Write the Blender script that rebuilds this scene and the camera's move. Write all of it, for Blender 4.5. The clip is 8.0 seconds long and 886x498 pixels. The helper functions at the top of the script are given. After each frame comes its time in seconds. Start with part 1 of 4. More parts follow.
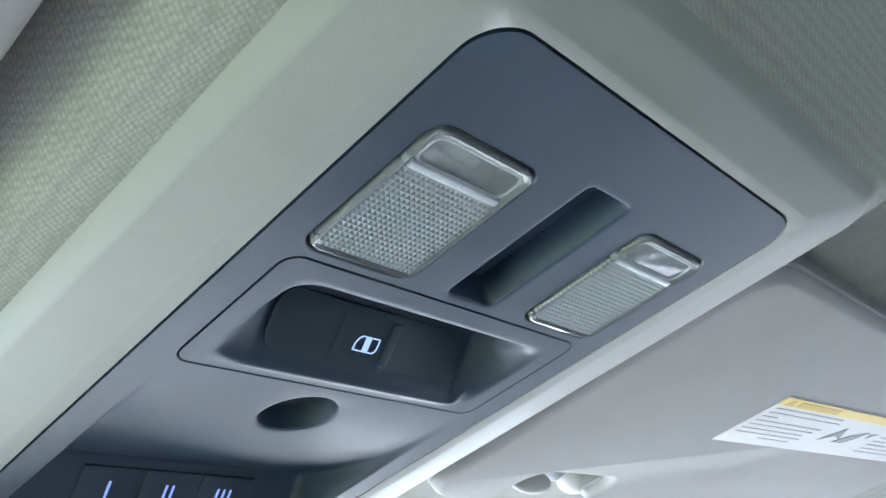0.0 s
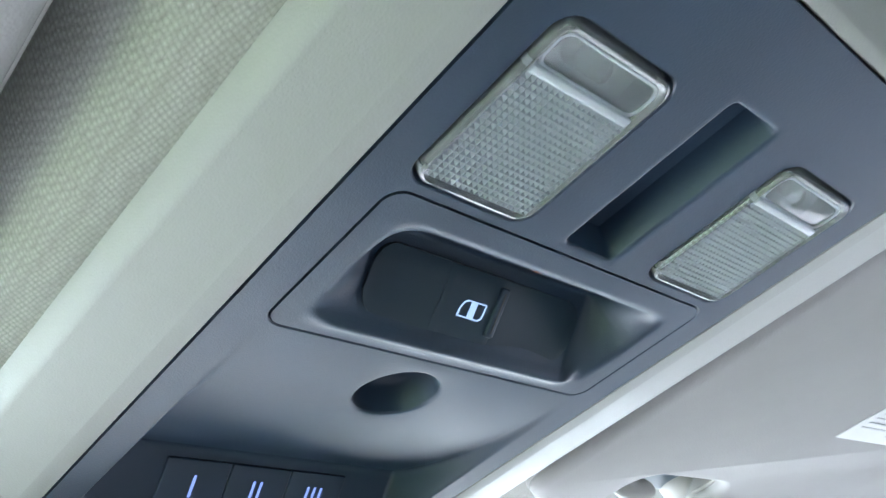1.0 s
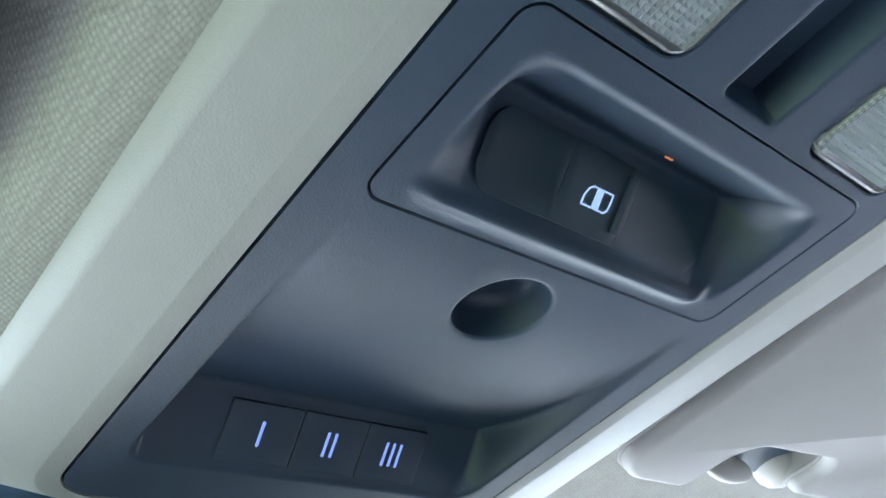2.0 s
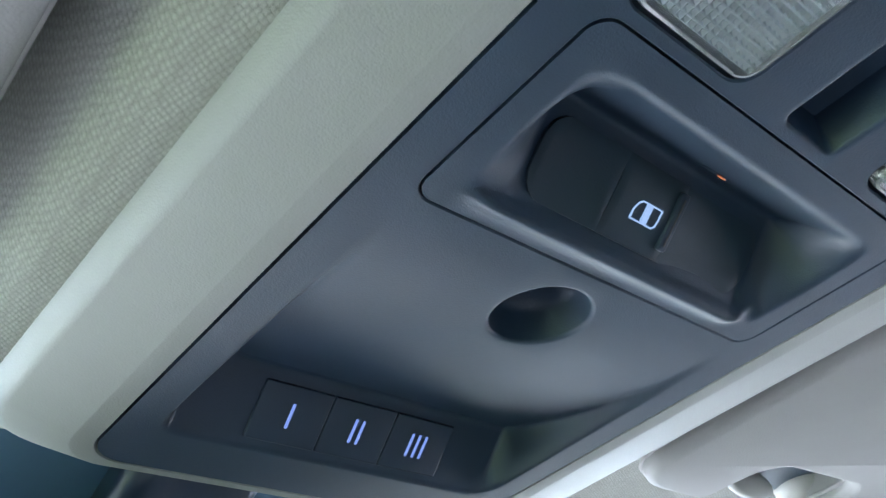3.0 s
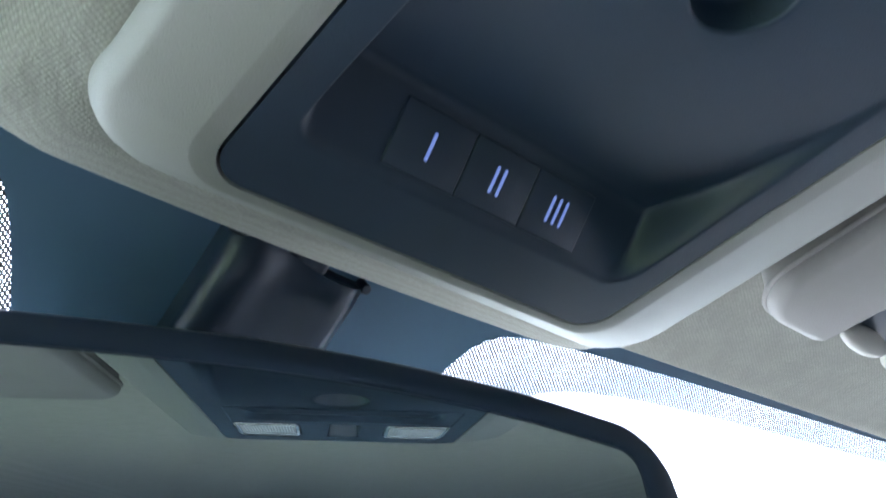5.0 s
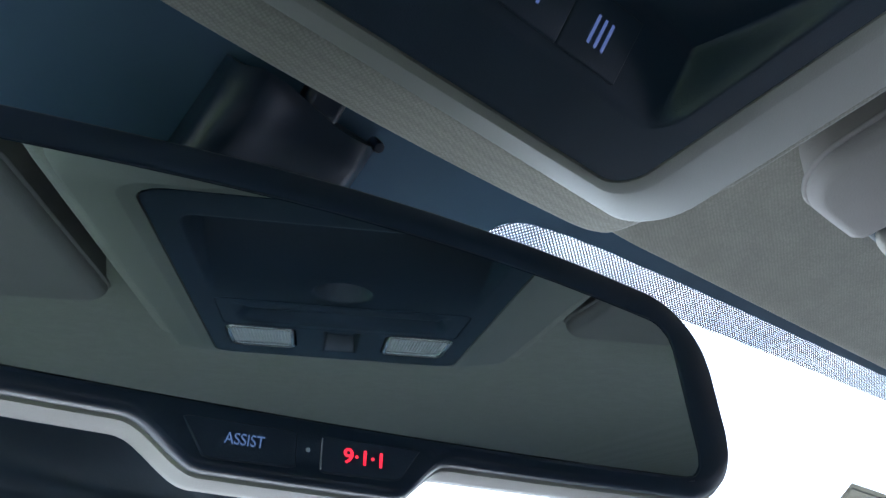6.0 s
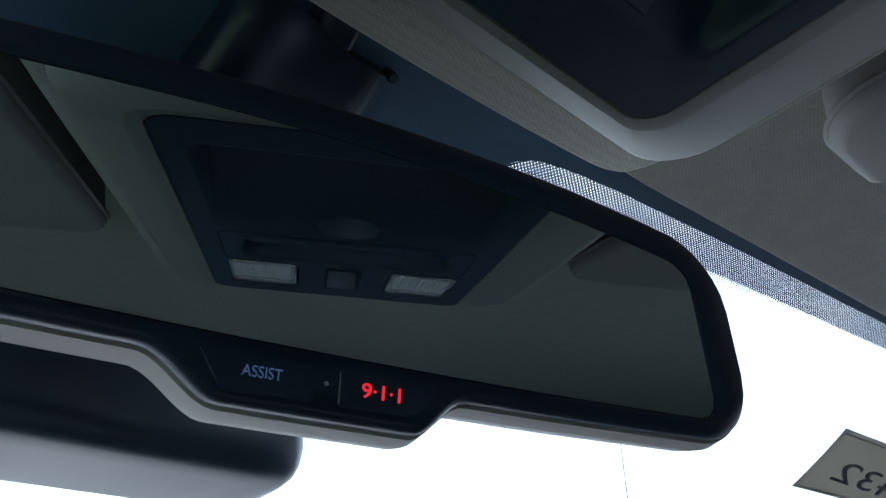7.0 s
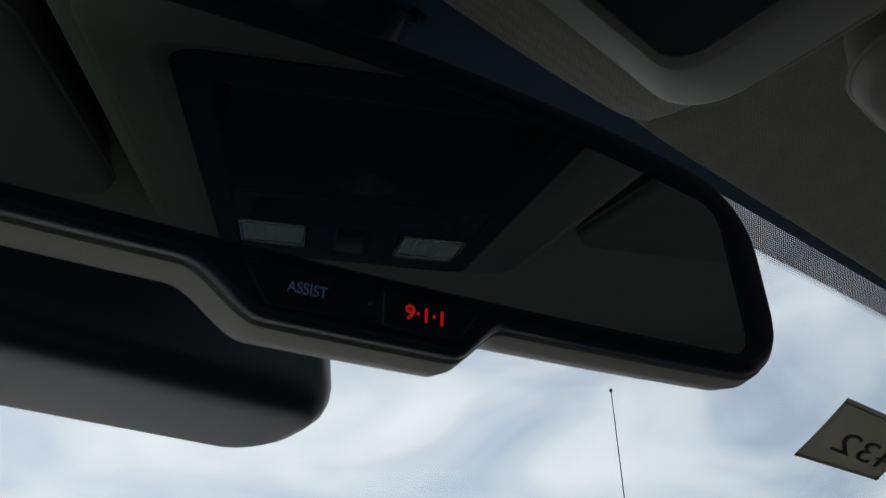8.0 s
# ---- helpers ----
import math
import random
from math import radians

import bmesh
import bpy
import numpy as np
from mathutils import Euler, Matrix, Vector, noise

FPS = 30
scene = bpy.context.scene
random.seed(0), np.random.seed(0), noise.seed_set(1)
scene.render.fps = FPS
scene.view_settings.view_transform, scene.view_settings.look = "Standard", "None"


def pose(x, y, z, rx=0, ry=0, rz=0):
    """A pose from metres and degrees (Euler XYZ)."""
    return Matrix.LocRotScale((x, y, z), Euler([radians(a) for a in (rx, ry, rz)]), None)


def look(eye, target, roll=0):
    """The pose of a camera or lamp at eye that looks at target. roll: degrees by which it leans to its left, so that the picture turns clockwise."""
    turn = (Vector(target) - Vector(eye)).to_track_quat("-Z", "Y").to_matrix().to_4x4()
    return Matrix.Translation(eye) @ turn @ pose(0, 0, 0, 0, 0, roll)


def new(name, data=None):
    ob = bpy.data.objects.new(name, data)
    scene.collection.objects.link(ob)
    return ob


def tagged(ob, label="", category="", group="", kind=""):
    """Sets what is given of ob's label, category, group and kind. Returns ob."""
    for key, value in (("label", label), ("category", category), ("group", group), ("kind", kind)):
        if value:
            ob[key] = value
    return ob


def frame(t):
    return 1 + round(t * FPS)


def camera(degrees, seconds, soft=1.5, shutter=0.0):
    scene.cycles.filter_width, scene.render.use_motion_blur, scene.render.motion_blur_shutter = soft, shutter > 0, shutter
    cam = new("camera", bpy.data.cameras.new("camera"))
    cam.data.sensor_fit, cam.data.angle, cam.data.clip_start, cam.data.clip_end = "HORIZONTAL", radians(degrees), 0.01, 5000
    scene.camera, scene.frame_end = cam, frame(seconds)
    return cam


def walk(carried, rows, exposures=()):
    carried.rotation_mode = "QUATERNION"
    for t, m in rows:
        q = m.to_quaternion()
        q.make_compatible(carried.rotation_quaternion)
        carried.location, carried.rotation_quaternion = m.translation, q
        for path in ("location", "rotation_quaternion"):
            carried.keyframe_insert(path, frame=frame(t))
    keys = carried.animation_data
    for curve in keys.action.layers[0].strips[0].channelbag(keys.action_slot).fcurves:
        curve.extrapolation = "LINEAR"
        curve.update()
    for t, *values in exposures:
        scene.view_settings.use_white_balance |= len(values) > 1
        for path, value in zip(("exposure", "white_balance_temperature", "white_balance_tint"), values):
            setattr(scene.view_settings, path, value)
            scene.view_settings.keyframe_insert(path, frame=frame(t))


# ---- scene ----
cam = camera(55.00, 8.0, soft=1.3, shutter=0.25)
PATH = [
    (0, (-0.1843, 0.0150, -0.1235), (0.5072, 0.4920, 0.4188), -17.15),
    (0.5, (-0.1756, 0.0316, -0.1237), (0.4834, 0.5260, 0.4431), -17.18),
    (1, (-0.1695, 0.0495, -0.1233), (0.4599, 0.5554, 0.4666), -16.63),
    (1.5, (-0.1596, 0.0801, -0.1256), (0.4453, 0.5867, 0.4888), -16.23),
    (2, (-0.1530, 0.1045, -0.1241), (0.4436, 0.6086, 0.5004), -16.74),
    (2.2, (-0.1510, 0.1095, -0.1233), (0.4476, 0.6171, 0.4964), -16.36),
    (3.3, (-0.1585, 0.1025, -0.1197), (0.4076, 0.6459, 0.5001), -8.66),
    (3.5, (-0.1545, 0.1081, -0.1236), (0.4083, 0.6476, 0.5026), -8.39),
    (4, (-0.1560, 0.1174, -0.1260), (0.4045, 0.6672, 0.4934), -7.86),
    (4.5, (-0.1556, 0.1500, -0.1338), (0.4132, 0.6998, 0.4779), -8.10),
    (5, (-0.1466, 0.1921, -0.1535), (0.4326, 0.7321, 0.4571), -9.95),
    (5.2, (-0.1427, 0.2056, -0.1634), (0.4430, 0.7439, 0.4425), -9.83),
    (6.3, (-0.1217, 0.2395, -0.1720), (0.4751, 0.7926, 0.4092), -7.15),
    (6.5, (-0.1224, 0.2419, -0.1716), (0.4826, 0.8009, 0.3953), -6.96),
    (7, (-0.1253, 0.2447, -0.1692), (0.4972, 0.8140, 0.3677), -6.77),
    (7.5, (-0.1310, 0.2444, -0.1695), (0.5048, 0.8152, 0.3500), -6.70),
    (8, (-0.1287, 0.2633, -0.1813), (0.5088, 0.8239, 0.3472), -7.10),
]
EXPOSURES = [
    (0.0, 3.72, 5700, 9), (0.7, 3.77, 5700, 9), (1.5, 3.95, 5700, 9), (2.0, 3.6, 5600, 9), (3.5, 3.36, 5600, 9), (4.2, 3.36, 5600, 9), (4.5, 3.2, 5600, 9), (5.0, 3.0, 5700, 10), (5.2, 2.9, 5700, 10),
    (6.3, 1.6, 5500, 10), (7.0, 0.85, 5500, 10), (7.5, 0.45, 5900, 10), (7.8, -0.25, 6300, 10), (8.0, -0.88, 6400, 10)]
walk(cam, [(t, look(eye, target, roll)) for t, eye, target, roll in PATH], EXPOSURES)

# ---- light ----
SUN_DIR = Vector((0.25, 0.62, 0.74)).normalized()
world = bpy.data.worlds.new("sky")
scene.world = world
world.use_nodes = True
wt = world.node_tree
wt.nodes.clear()
sky = wt.nodes.new("ShaderNodeTexSky")
sky.sky_type = "NISHITA"
sky.sun_disc = False
sky.sun_elevation = math.asin(SUN_DIR.z)
sky.sun_rotation = math.atan2(SUN_DIR.x, SUN_DIR.y)
coord = wt.nodes.new("ShaderNodeTexCoord")
squash = wt.nodes.new("ShaderNodeMapping")
squash.inputs["Scale"].default_value = (1.0, 1.0, 2.6)
squash.inputs["Rotation"].default_value = (0.2, 0.5, 0.6)
cloud = wt.nodes.new("ShaderNodeTexNoise")
cloud.inputs["Scale"].default_value = 3.0
cloud.inputs["Detail"].default_value = 4.0
cloud.inputs["Roughness"].default_value = 0.55
cloud.inputs["Distortion"].default_value = 0.5
ramp = wt.nodes.new("ShaderNodeValToRGB")
ramp.color_ramp.elements[0].position, ramp.color_ramp.elements[1].position = 0.36, 0.66
ramp.color_ramp.elements[0].color, ramp.color_ramp.elements[1].color = (0.26, 0.26, 0.26, 1), (0.97, 0.97, 0.97, 1)
white = wt.nodes.new("ShaderNodeMix")
white.data_type = "RGBA"
white.inputs[7].default_value = (11.2, 11.4, 11.9, 1)
back = wt.nodes.new("ShaderNodeBackground")
back.inputs["Strength"].default_value = 0.15
wout = wt.nodes.new("ShaderNodeOutputWorld")
wt.links.new(coord.outputs["Generated"], squash.inputs["Vector"])
wt.links.new(squash.outputs["Vector"], cloud.inputs["Vector"])
wt.links.new(cloud.outputs["Fac"], ramp.inputs["Fac"])
wt.links.new(ramp.outputs["Color"], white.inputs[0])
wt.links.new(sky.outputs["Color"], white.inputs[6])
wt.links.new(white.outputs[2], back.inputs["Color"])
wt.links.new(back.outputs["Background"], wout.inputs["Surface"])

sun = new("sun", bpy.data.lights.new("sun", "SUN"))
sun.data.energy, sun.data.angle, sun.data.color = 4.8, radians(0.6), (1.0, 0.95, 0.87)
sun.matrix_world = look(SUN_DIR * 30, (0, 0, 0))


# ---- materials ----
def node(t, kind, **values):
    n = t.nodes.new(kind)
    for k, v in values.items():
        n.inputs[k.replace("_", " ")].default_value = v
    return n


def principled(name, colour, rough=0.5, metal=0.0, spec=0.5):
    m = bpy.data.materials.new(name)
    m.use_nodes = True
    b = m.node_tree.nodes["Principled BSDF"]
    b.inputs["Base Color"].default_value = (*colour, 1)
    b.inputs["Roughness"].default_value = rough
    b.inputs["Metallic"].default_value = metal
    b.inputs["Specular IOR Level"].default_value = spec
    return m, m.node_tree, b


def grained(name, colour, rough, scale, bump, vary=0.12, spec=0.5, stain=14.0):
    """Moulded plastic: fine pebble grain in relief, and faint wear at a larger scale."""
    m, t, b = principled(name, colour, rough, 0.0, spec)
    c = t.nodes.new("ShaderNodeTexCoord")
    fine = node(t, "ShaderNodeTexVoronoi", Scale=scale)
    fine.feature = "SMOOTH_F1"
    big = node(t, "ShaderNodeTexNoise", Scale=stain, Detail=5.0, Roughness=0.6)
    bp = node(t, "ShaderNodeBump", Strength=bump, Distance=0.0004)
    for n in (fine, big):
        t.links.new(c.outputs["Object"], n.inputs["Vector"])
    t.links.new(fine.outputs["Distance"], bp.inputs["Height"])
    t.links.new(bp.outputs["Normal"], b.inputs["Normal"])
    mr = t.nodes.new("ShaderNodeMapRange")
    mr.inputs["From Min"].default_value, mr.inputs["From Max"].default_value = 0.3, 0.7
    mr.inputs["To Min"].default_value, mr.inputs["To Max"].default_value = 1 - vary, 1 + vary
    t.links.new(big.outputs["Fac"], mr.inputs["Value"])
    mul = t.nodes.new("ShaderNodeMix")
    mul.data_type, mul.blend_type = "RGBA", "MULTIPLY"
    mul.inputs[0].default_value = 1.0
    mul.inputs[6].default_value = (*colour, 1)
    t.links.new(mr.outputs["Result"], mul.inputs[7])
    t.links.new(mul.outputs[2], b.inputs["Base Color"])
    rr_ = t.nodes.new("ShaderNodeMapRange")
    rr_.inputs["To Min"].default_value, rr_.inputs["To Max"].default_value = rough - 0.08, rough + 0.08
    t.links.new(big.outputs["Fac"], rr_.inputs["Value"])
    t.links.new(rr_.outputs["Result"], b.inputs["Roughness"])
    return m


def woven(name, colour, pitch=0.00115, bump=0.6):
    """Knitted headliner cloth: staggered stitches in relief, with the shade of the valleys put into the colour."""
    m, t, b = principled(name, colour, 0.9, 0.0, 0.2)
    b.inputs["Sheen Weight"].default_value = 0.25
    c = t.nodes.new("ShaderNodeTexCoord")
    warp = node(t, "ShaderNodeTexNoise", Scale=60.0, Detail=2.0)
    t.links.new(c.outputs["Object"], warp.inputs["Vector"])
    wob = node(t, "ShaderNodeVectorMath")
    wob.operation = "SCALE"
    wob.inputs["Scale"].default_value = 0.0016
    t.links.new(warp.outputs["Color"], wob.inputs[0])
    add = t.nodes.new("ShaderNodeVectorMath")
    t.links.new(c.outputs["Object"], add.inputs[0])
    t.links.new(wob.outputs[0], add.inputs[1])
    turn = node(t, "ShaderNodeMapping", Scale=(1.0, 0.75, 0.6), Rotation=(0.0, 0.0, radians(-20)))
    t.links.new(add.outputs[0], turn.inputs["Vector"])

    def op(kind, a, v):
        n = t.nodes.new("ShaderNodeMath")
        n.operation = kind
        for k, s in enumerate((a, v)):
            if s is None:
                continue
            if isinstance(s, (int, float)):
                n.inputs[k].default_value = s
            else:
                t.links.new(s, n.inputs[k])
        return n.outputs[0]

    stitch = node(t, "ShaderNodeTexVoronoi", Scale=1 / pitch, Randomness=0.28)
    t.links.new(turn.outputs["Vector"], stitch.inputs["Vector"])
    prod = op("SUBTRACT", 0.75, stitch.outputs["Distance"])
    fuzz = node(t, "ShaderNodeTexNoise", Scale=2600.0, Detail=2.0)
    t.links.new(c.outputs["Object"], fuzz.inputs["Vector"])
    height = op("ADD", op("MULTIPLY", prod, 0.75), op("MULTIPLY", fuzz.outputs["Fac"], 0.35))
    bp = node(t, "ShaderNodeBump", Strength=bump, Distance=0.0005)
    t.links.new(height, bp.inputs["Height"])
    t.links.new(bp.outputs["Normal"], b.inputs["Normal"])
    # contact shade between stitches, coloured in by height
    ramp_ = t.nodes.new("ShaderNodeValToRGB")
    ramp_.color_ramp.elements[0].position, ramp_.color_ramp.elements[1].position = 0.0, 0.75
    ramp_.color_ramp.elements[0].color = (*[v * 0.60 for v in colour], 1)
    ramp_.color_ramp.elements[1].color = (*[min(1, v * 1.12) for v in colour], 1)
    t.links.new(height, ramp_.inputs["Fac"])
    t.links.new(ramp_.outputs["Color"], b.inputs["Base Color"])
    return m


def glowing(name, colour, strength):
    m, t, b = principled(name, (0.10, 0.10, 0.12), 0.4)
    b.inputs["Emission Color"].default_value = (*colour, 1)
    b.inputs["Emission Strength"].default_value = strength
    return m


CREAM = grained("light_grey_trim_plastic", (0.295, 0.30, 0.272), 0.54, 1800, 0.14, 0.05)
DARK = grained("dark_slate_plastic", (0.019, 0.038, 0.066), 0.46, 2300, 0.13, 0.20, 0.6)
BLACK = grained("black_button_plastic", (0.018, 0.037, 0.055), 0.43, 2200, 0.10, 0.10, 0.55)
SMOOTHBLACK = grained("satin_black_plastic", (0.018, 0.032, 0.060), 0.33, 2500, 0.08, 0.10)
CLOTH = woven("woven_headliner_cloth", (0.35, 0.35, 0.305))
VISORSKIN = grained("light_grey_visor_cloth", (0.35, 0.34, 0.33), 0.75, 1300, 0.30, 0.05, 0.3)
SHELL = grained("grey_shell_plastic", (0.42, 0.41, 0.38), 0.55, 1500, 0.2, 0.06)
CARPET = grained("grey_carpet", (0.045, 0.048, 0.052), 0.9, 400, 0.4, 0.12)
UPPER = grained("light_grey_upper_trim", (0.22, 0.23, 0.225), 0.6, 300, 0.2, 0.08)
GREY = grained("grey_interior_trim", (0.052, 0.057, 0.062), 0.6, 300, 0.2, 0.08)
BODY = grained("painted_steel", (0.10, 0.11, 0.12), 0.35, 200, 0.02, 0.05)
PAINT = grained("white_car_paint", (0.30, 0.295, 0.29), 0.3, 200, 0.01, 0.02)
POD = grained("dark_pod_plastic", (0.042, 0.066, 0.098), 0.34, 1500, 0.05, 0.10)
LENS, lt, lb = principled("clear_lens_plastic", (0.94, 0.97, 0.96), 0.06)
lb.inputs["Transmission Weight"].default_value = 0.86
lb.inputs["IOR"].default_value = 1.49
RIM, rt_, rb_ = principled("clear_rim_plastic", (0.95, 0.98, 0.98), 0.06)
rb_.inputs["Transmission Weight"].default_value = 0.84
rb_.inputs["IOR"].default_value = 1.49
FROST, ft_, fb = principled("frosted_lens_plastic", (0.84, 0.88, 0.92), 0.22)
fb.inputs["Transmission Weight"].default_value = 0.50
REFLECT = grained("grey_lamp_reflector", (0.075, 0.095, 0.09), 0.25, 500, 0.1, 0.04)
CHROME, _, _ = principled("dull_chrome", (0.72, 0.72, 0.72), 0.22, 1.0)
MIRROR, mt_, mb_ = principled("mirror_glass", (0.55, 0.63, 0.63), 0.012, 1.0)
STICKER = grained("backlit_sticker_paper", (0.24, 0.235, 0.205), 0.7, 400, 0.05, 0.06)
PAPER = grained("paper_sticker", (0.60, 0.60, 0.59), 0.6, 400, 0.05, 0.03)
YELLOW = grained("yellow_label", (0.64, 0.49, 0.15), 0.55, 400, 0.05, 0.03)
INK, _, _ = principled("grey_print", (0.47, 0.47, 0.48), 0.6)
INKGREY, _, _ = principled("dark_grey_print", (0.22, 0.23, 0.24), 0.6)
GOLD, _, _ = principled("ochre_print", (0.52, 0.38, 0.10), 0.6)
MARKER, _, _ = principled("faded_marker_ink", (0.29, 0.30, 0.27), 0.7)
# handwriting ink, and the painted shade of the rocker's groove
INKGROOVE, _, _ = principled("dark_ink_and_groove_shade", (0.05, 0.055, 0.06), 0.6)
GLOWBLUE = glowing("blue_white_backlight", (0.30, 0.42, 1.0), 0.072)
GLOWICON = glowing("white_backlight", (0.50, 0.68, 1.0), 0.074)
GLOWDIM = glowing("dim_blue_backlight", (0.30, 0.50, 1.0), 0.075)
GLOWRED = glowing("red_backlight", (1.0, 0.010, 0.030), 0.45)
AMBER = glowing("amber_indicator", (1.0, 0.26, 0.05), 0.06)
GROUND = grained("pale_concrete_ground", (0.16, 0.157, 0.15), 0.9, 6, 0.4, 0.15)


def pane_glass(name, colour):
    m = bpy.data.materials.new(name)
    m.use_nodes = True
    t = m.node_tree
    t.nodes.clear()
    end, mix = t.nodes.new("ShaderNodeOutputMaterial"), t.nodes.new("ShaderNodeMixShader")
    clear, gloss = t.nodes.new("ShaderNodeBsdfTransparent"), t.nodes.new("ShaderNodeBsdfGlossy")
    clear.inputs["Color"].default_value = (*colour, 1)
    gloss.inputs["Roughness"].default_value = 0.0
    fresnel = node(t, "ShaderNodeFresnel", IOR=1.35)
    t.links.new(fresnel.outputs[0], mix.inputs[0])
    t.links.new(clear.outputs[0], mix.inputs[1])
    t.links.new(gloss.outputs[0], mix.inputs[2])
    t.links.new(mix.outputs[0], end.inputs["Surface"])
    return m


GLASS = pane_glass("window_glass", (0.90, 0.95, 0.93))
# tint stands in for green light from foliage outside the driver's side
TINTED = pane_glass("green_tinted_glass", (0.72, 0.83, 0.58))
PRIVACY = pane_glass("dark_privacy_glass", (0.42, 0.50, 0.58))
TINTED_GREY = pane_glass("grey_tinted_glass", (0.80, 0.80, 0.82))


# ---- building helpers ----
def smooth(t):
    t = min(1.0, max(0.0, t))
    return t * t * (3 - 2 * t)


def lift(t, n):
    return min(1.0, max(0.0, t)) ** n


def finish(bm, name, material, angle=40):
    me = bpy.data.meshes.new(name)
    bm.to_mesh(me)
    bm.free()
    me.polygons.foreach_set("use_smooth", [True] * len(me.polygons))
    me.set_sharp_from_angle(angle=radians(angle))
    me.materials.append(material)
    return me


def part(name, bm, material, parent, label="", angle=40):
    ob = new(name, finish(bm, name, material, angle))
    ob.parent = parent
    ob.matrix_parent_inverse = parent.matrix_world.inverted() if parent else Matrix()
    return tagged(ob, label)


def thing(name, label, category, at=(0, 0, 0), group="", kind=""):
    ob = new(name)
    ob.empty_display_size = 0.02
    ob.location = at
    ob.matrix_world = Matrix.Translation(at)
    return tagged(ob, label, category, group, kind)


def solid(name, bm, material, label, category="", kind="", group="", angle=40):
    return tagged(new(name, finish(bm, name, material, angle)), label, category, group, kind)


def rr(x0, x1, y0, y1, r, z, n=7):
    """A rounded rectangle in the plan, as a ring of points."""
    out = []
    for cx, cy, a in ((x1 - r, y1 - r, 0), (x0 + r, y1 - r, 90), (x0 + r, y0 + r, 180), (x1 - r, y0 + r, 270)):
        for k in range(n + 1):
            b = radians(a + 90 * k / n)
            out.append(Vector((cx + r * math.cos(b), cy + r * math.sin(b), z)))
    return out


def loft(bm, rings, first=False, last=False, m=None):
    made = [[bm.verts.new(m @ p if m else p) for p in ring] for ring in rings]
    n = len(made[0])
    for a, b in zip(made, made[1:]):
        for k in range(n):
            bm.faces.new((a[k], a[(k + 1) % n], b[(k + 1) % n], b[k]))
    if first:
        bm.faces.new(made[0][::-1])
    if last:
        bm.faces.new(made[-1])
    return made


def lofted(rings, first=True, last=True, m=None):
    bm = bmesh.new()
    loft(bm, rings, first, last, m)
    bmesh.ops.recalc_face_normals(bm, faces=bm.faces)
    return bm


def block(x0, x1, y0, y1, z0, z1, r=0.002, m=None):
    """A box with rounded edges all round."""
    e = min(r, (z1 - z0) / 2.01)
    rings = []
    for k in range(4):
        a = radians(90 * k / 3)
        i = e * (1 - math.sin(a))
        rings.append(rr(x0 + i, x1 - i, y0 + i, y1 - i, max(r - i, 1e-4) + 1e-4, z0 + e * (1 - math.cos(a)), 3))
    for k in range(4):
        a = radians(90 * k / 3)
        i = e * (1 - math.cos(a))
        rings.append(rr(x0 + i, x1 - i, y0 + i, y1 - i, max(r - i, 1e-4) + 1e-4, z1 - e * (1 - math.sin(a)), 3))
    return lofted(rings, True, True, m)


def slab(x0, x1, y0, y1, z0, z1):
    bm = bmesh.new()
    bmesh.ops.create_cube(bm, size=1, matrix=Matrix.LocRotScale(((x0 + x1) / 2, (y0 + y1) / 2, (z0 + z1) / 2), None, (x1 - x0, y1 - y0, z1 - z0)))
    return bm


def rod(a, b, r0, r1, n=16, rounded=0.0):
    """A round bar from a to b."""
    a, b = Vector(a), Vector(b)
    q = (b - a).to_track_quat("Z", "Y").to_matrix().to_4x4()
    length = (b - a).length
    rings = []
    stations = [(0, r0), (length, r1)]
    if rounded:
        stations = [(0, r0 - rounded), (rounded * 0.3, r0 - rounded * 0.3), (rounded, r0), (length - rounded, r1), (length - rounded * 0.3, r1 - rounded * 0.3), (length, r1 - rounded)]
    for h, r in stations:
        rings.append([Vector((r * math.cos(2 * math.pi * k / n), r * math.sin(2 * math.pi * k / n), h)) for k in range(n)])
    return lofted(rings, True, True, Matrix.Translation(a) @ q)


class Hole:
    """An opening in a moulded plate: a rounded rectangle, with the steps of its wall as (inset, rise)."""

    def __init__(self, x0, x1, y0, y1, r, steps, floor=False, margin=0.0024):
        self.box, self.r, self.steps, self.floor, self.margin = (x0, x1, y0, y1), r, steps, floor, margin

    def onto(self, x, y, inset=0.0):
        x0, x1, y0, y1 = self.box
        r = self.r
        cx, cy = min(max(x, x0 + r), x1 - r), min(max(y, y0 + r), y1 - r)
        d = Vector((x - cx, y - cy))
        d = d.normalized() if d.length > 1e-9 else Vector((1, 0))
        return cx + d.x * (r - inset), cy + d.y * (r - inset)


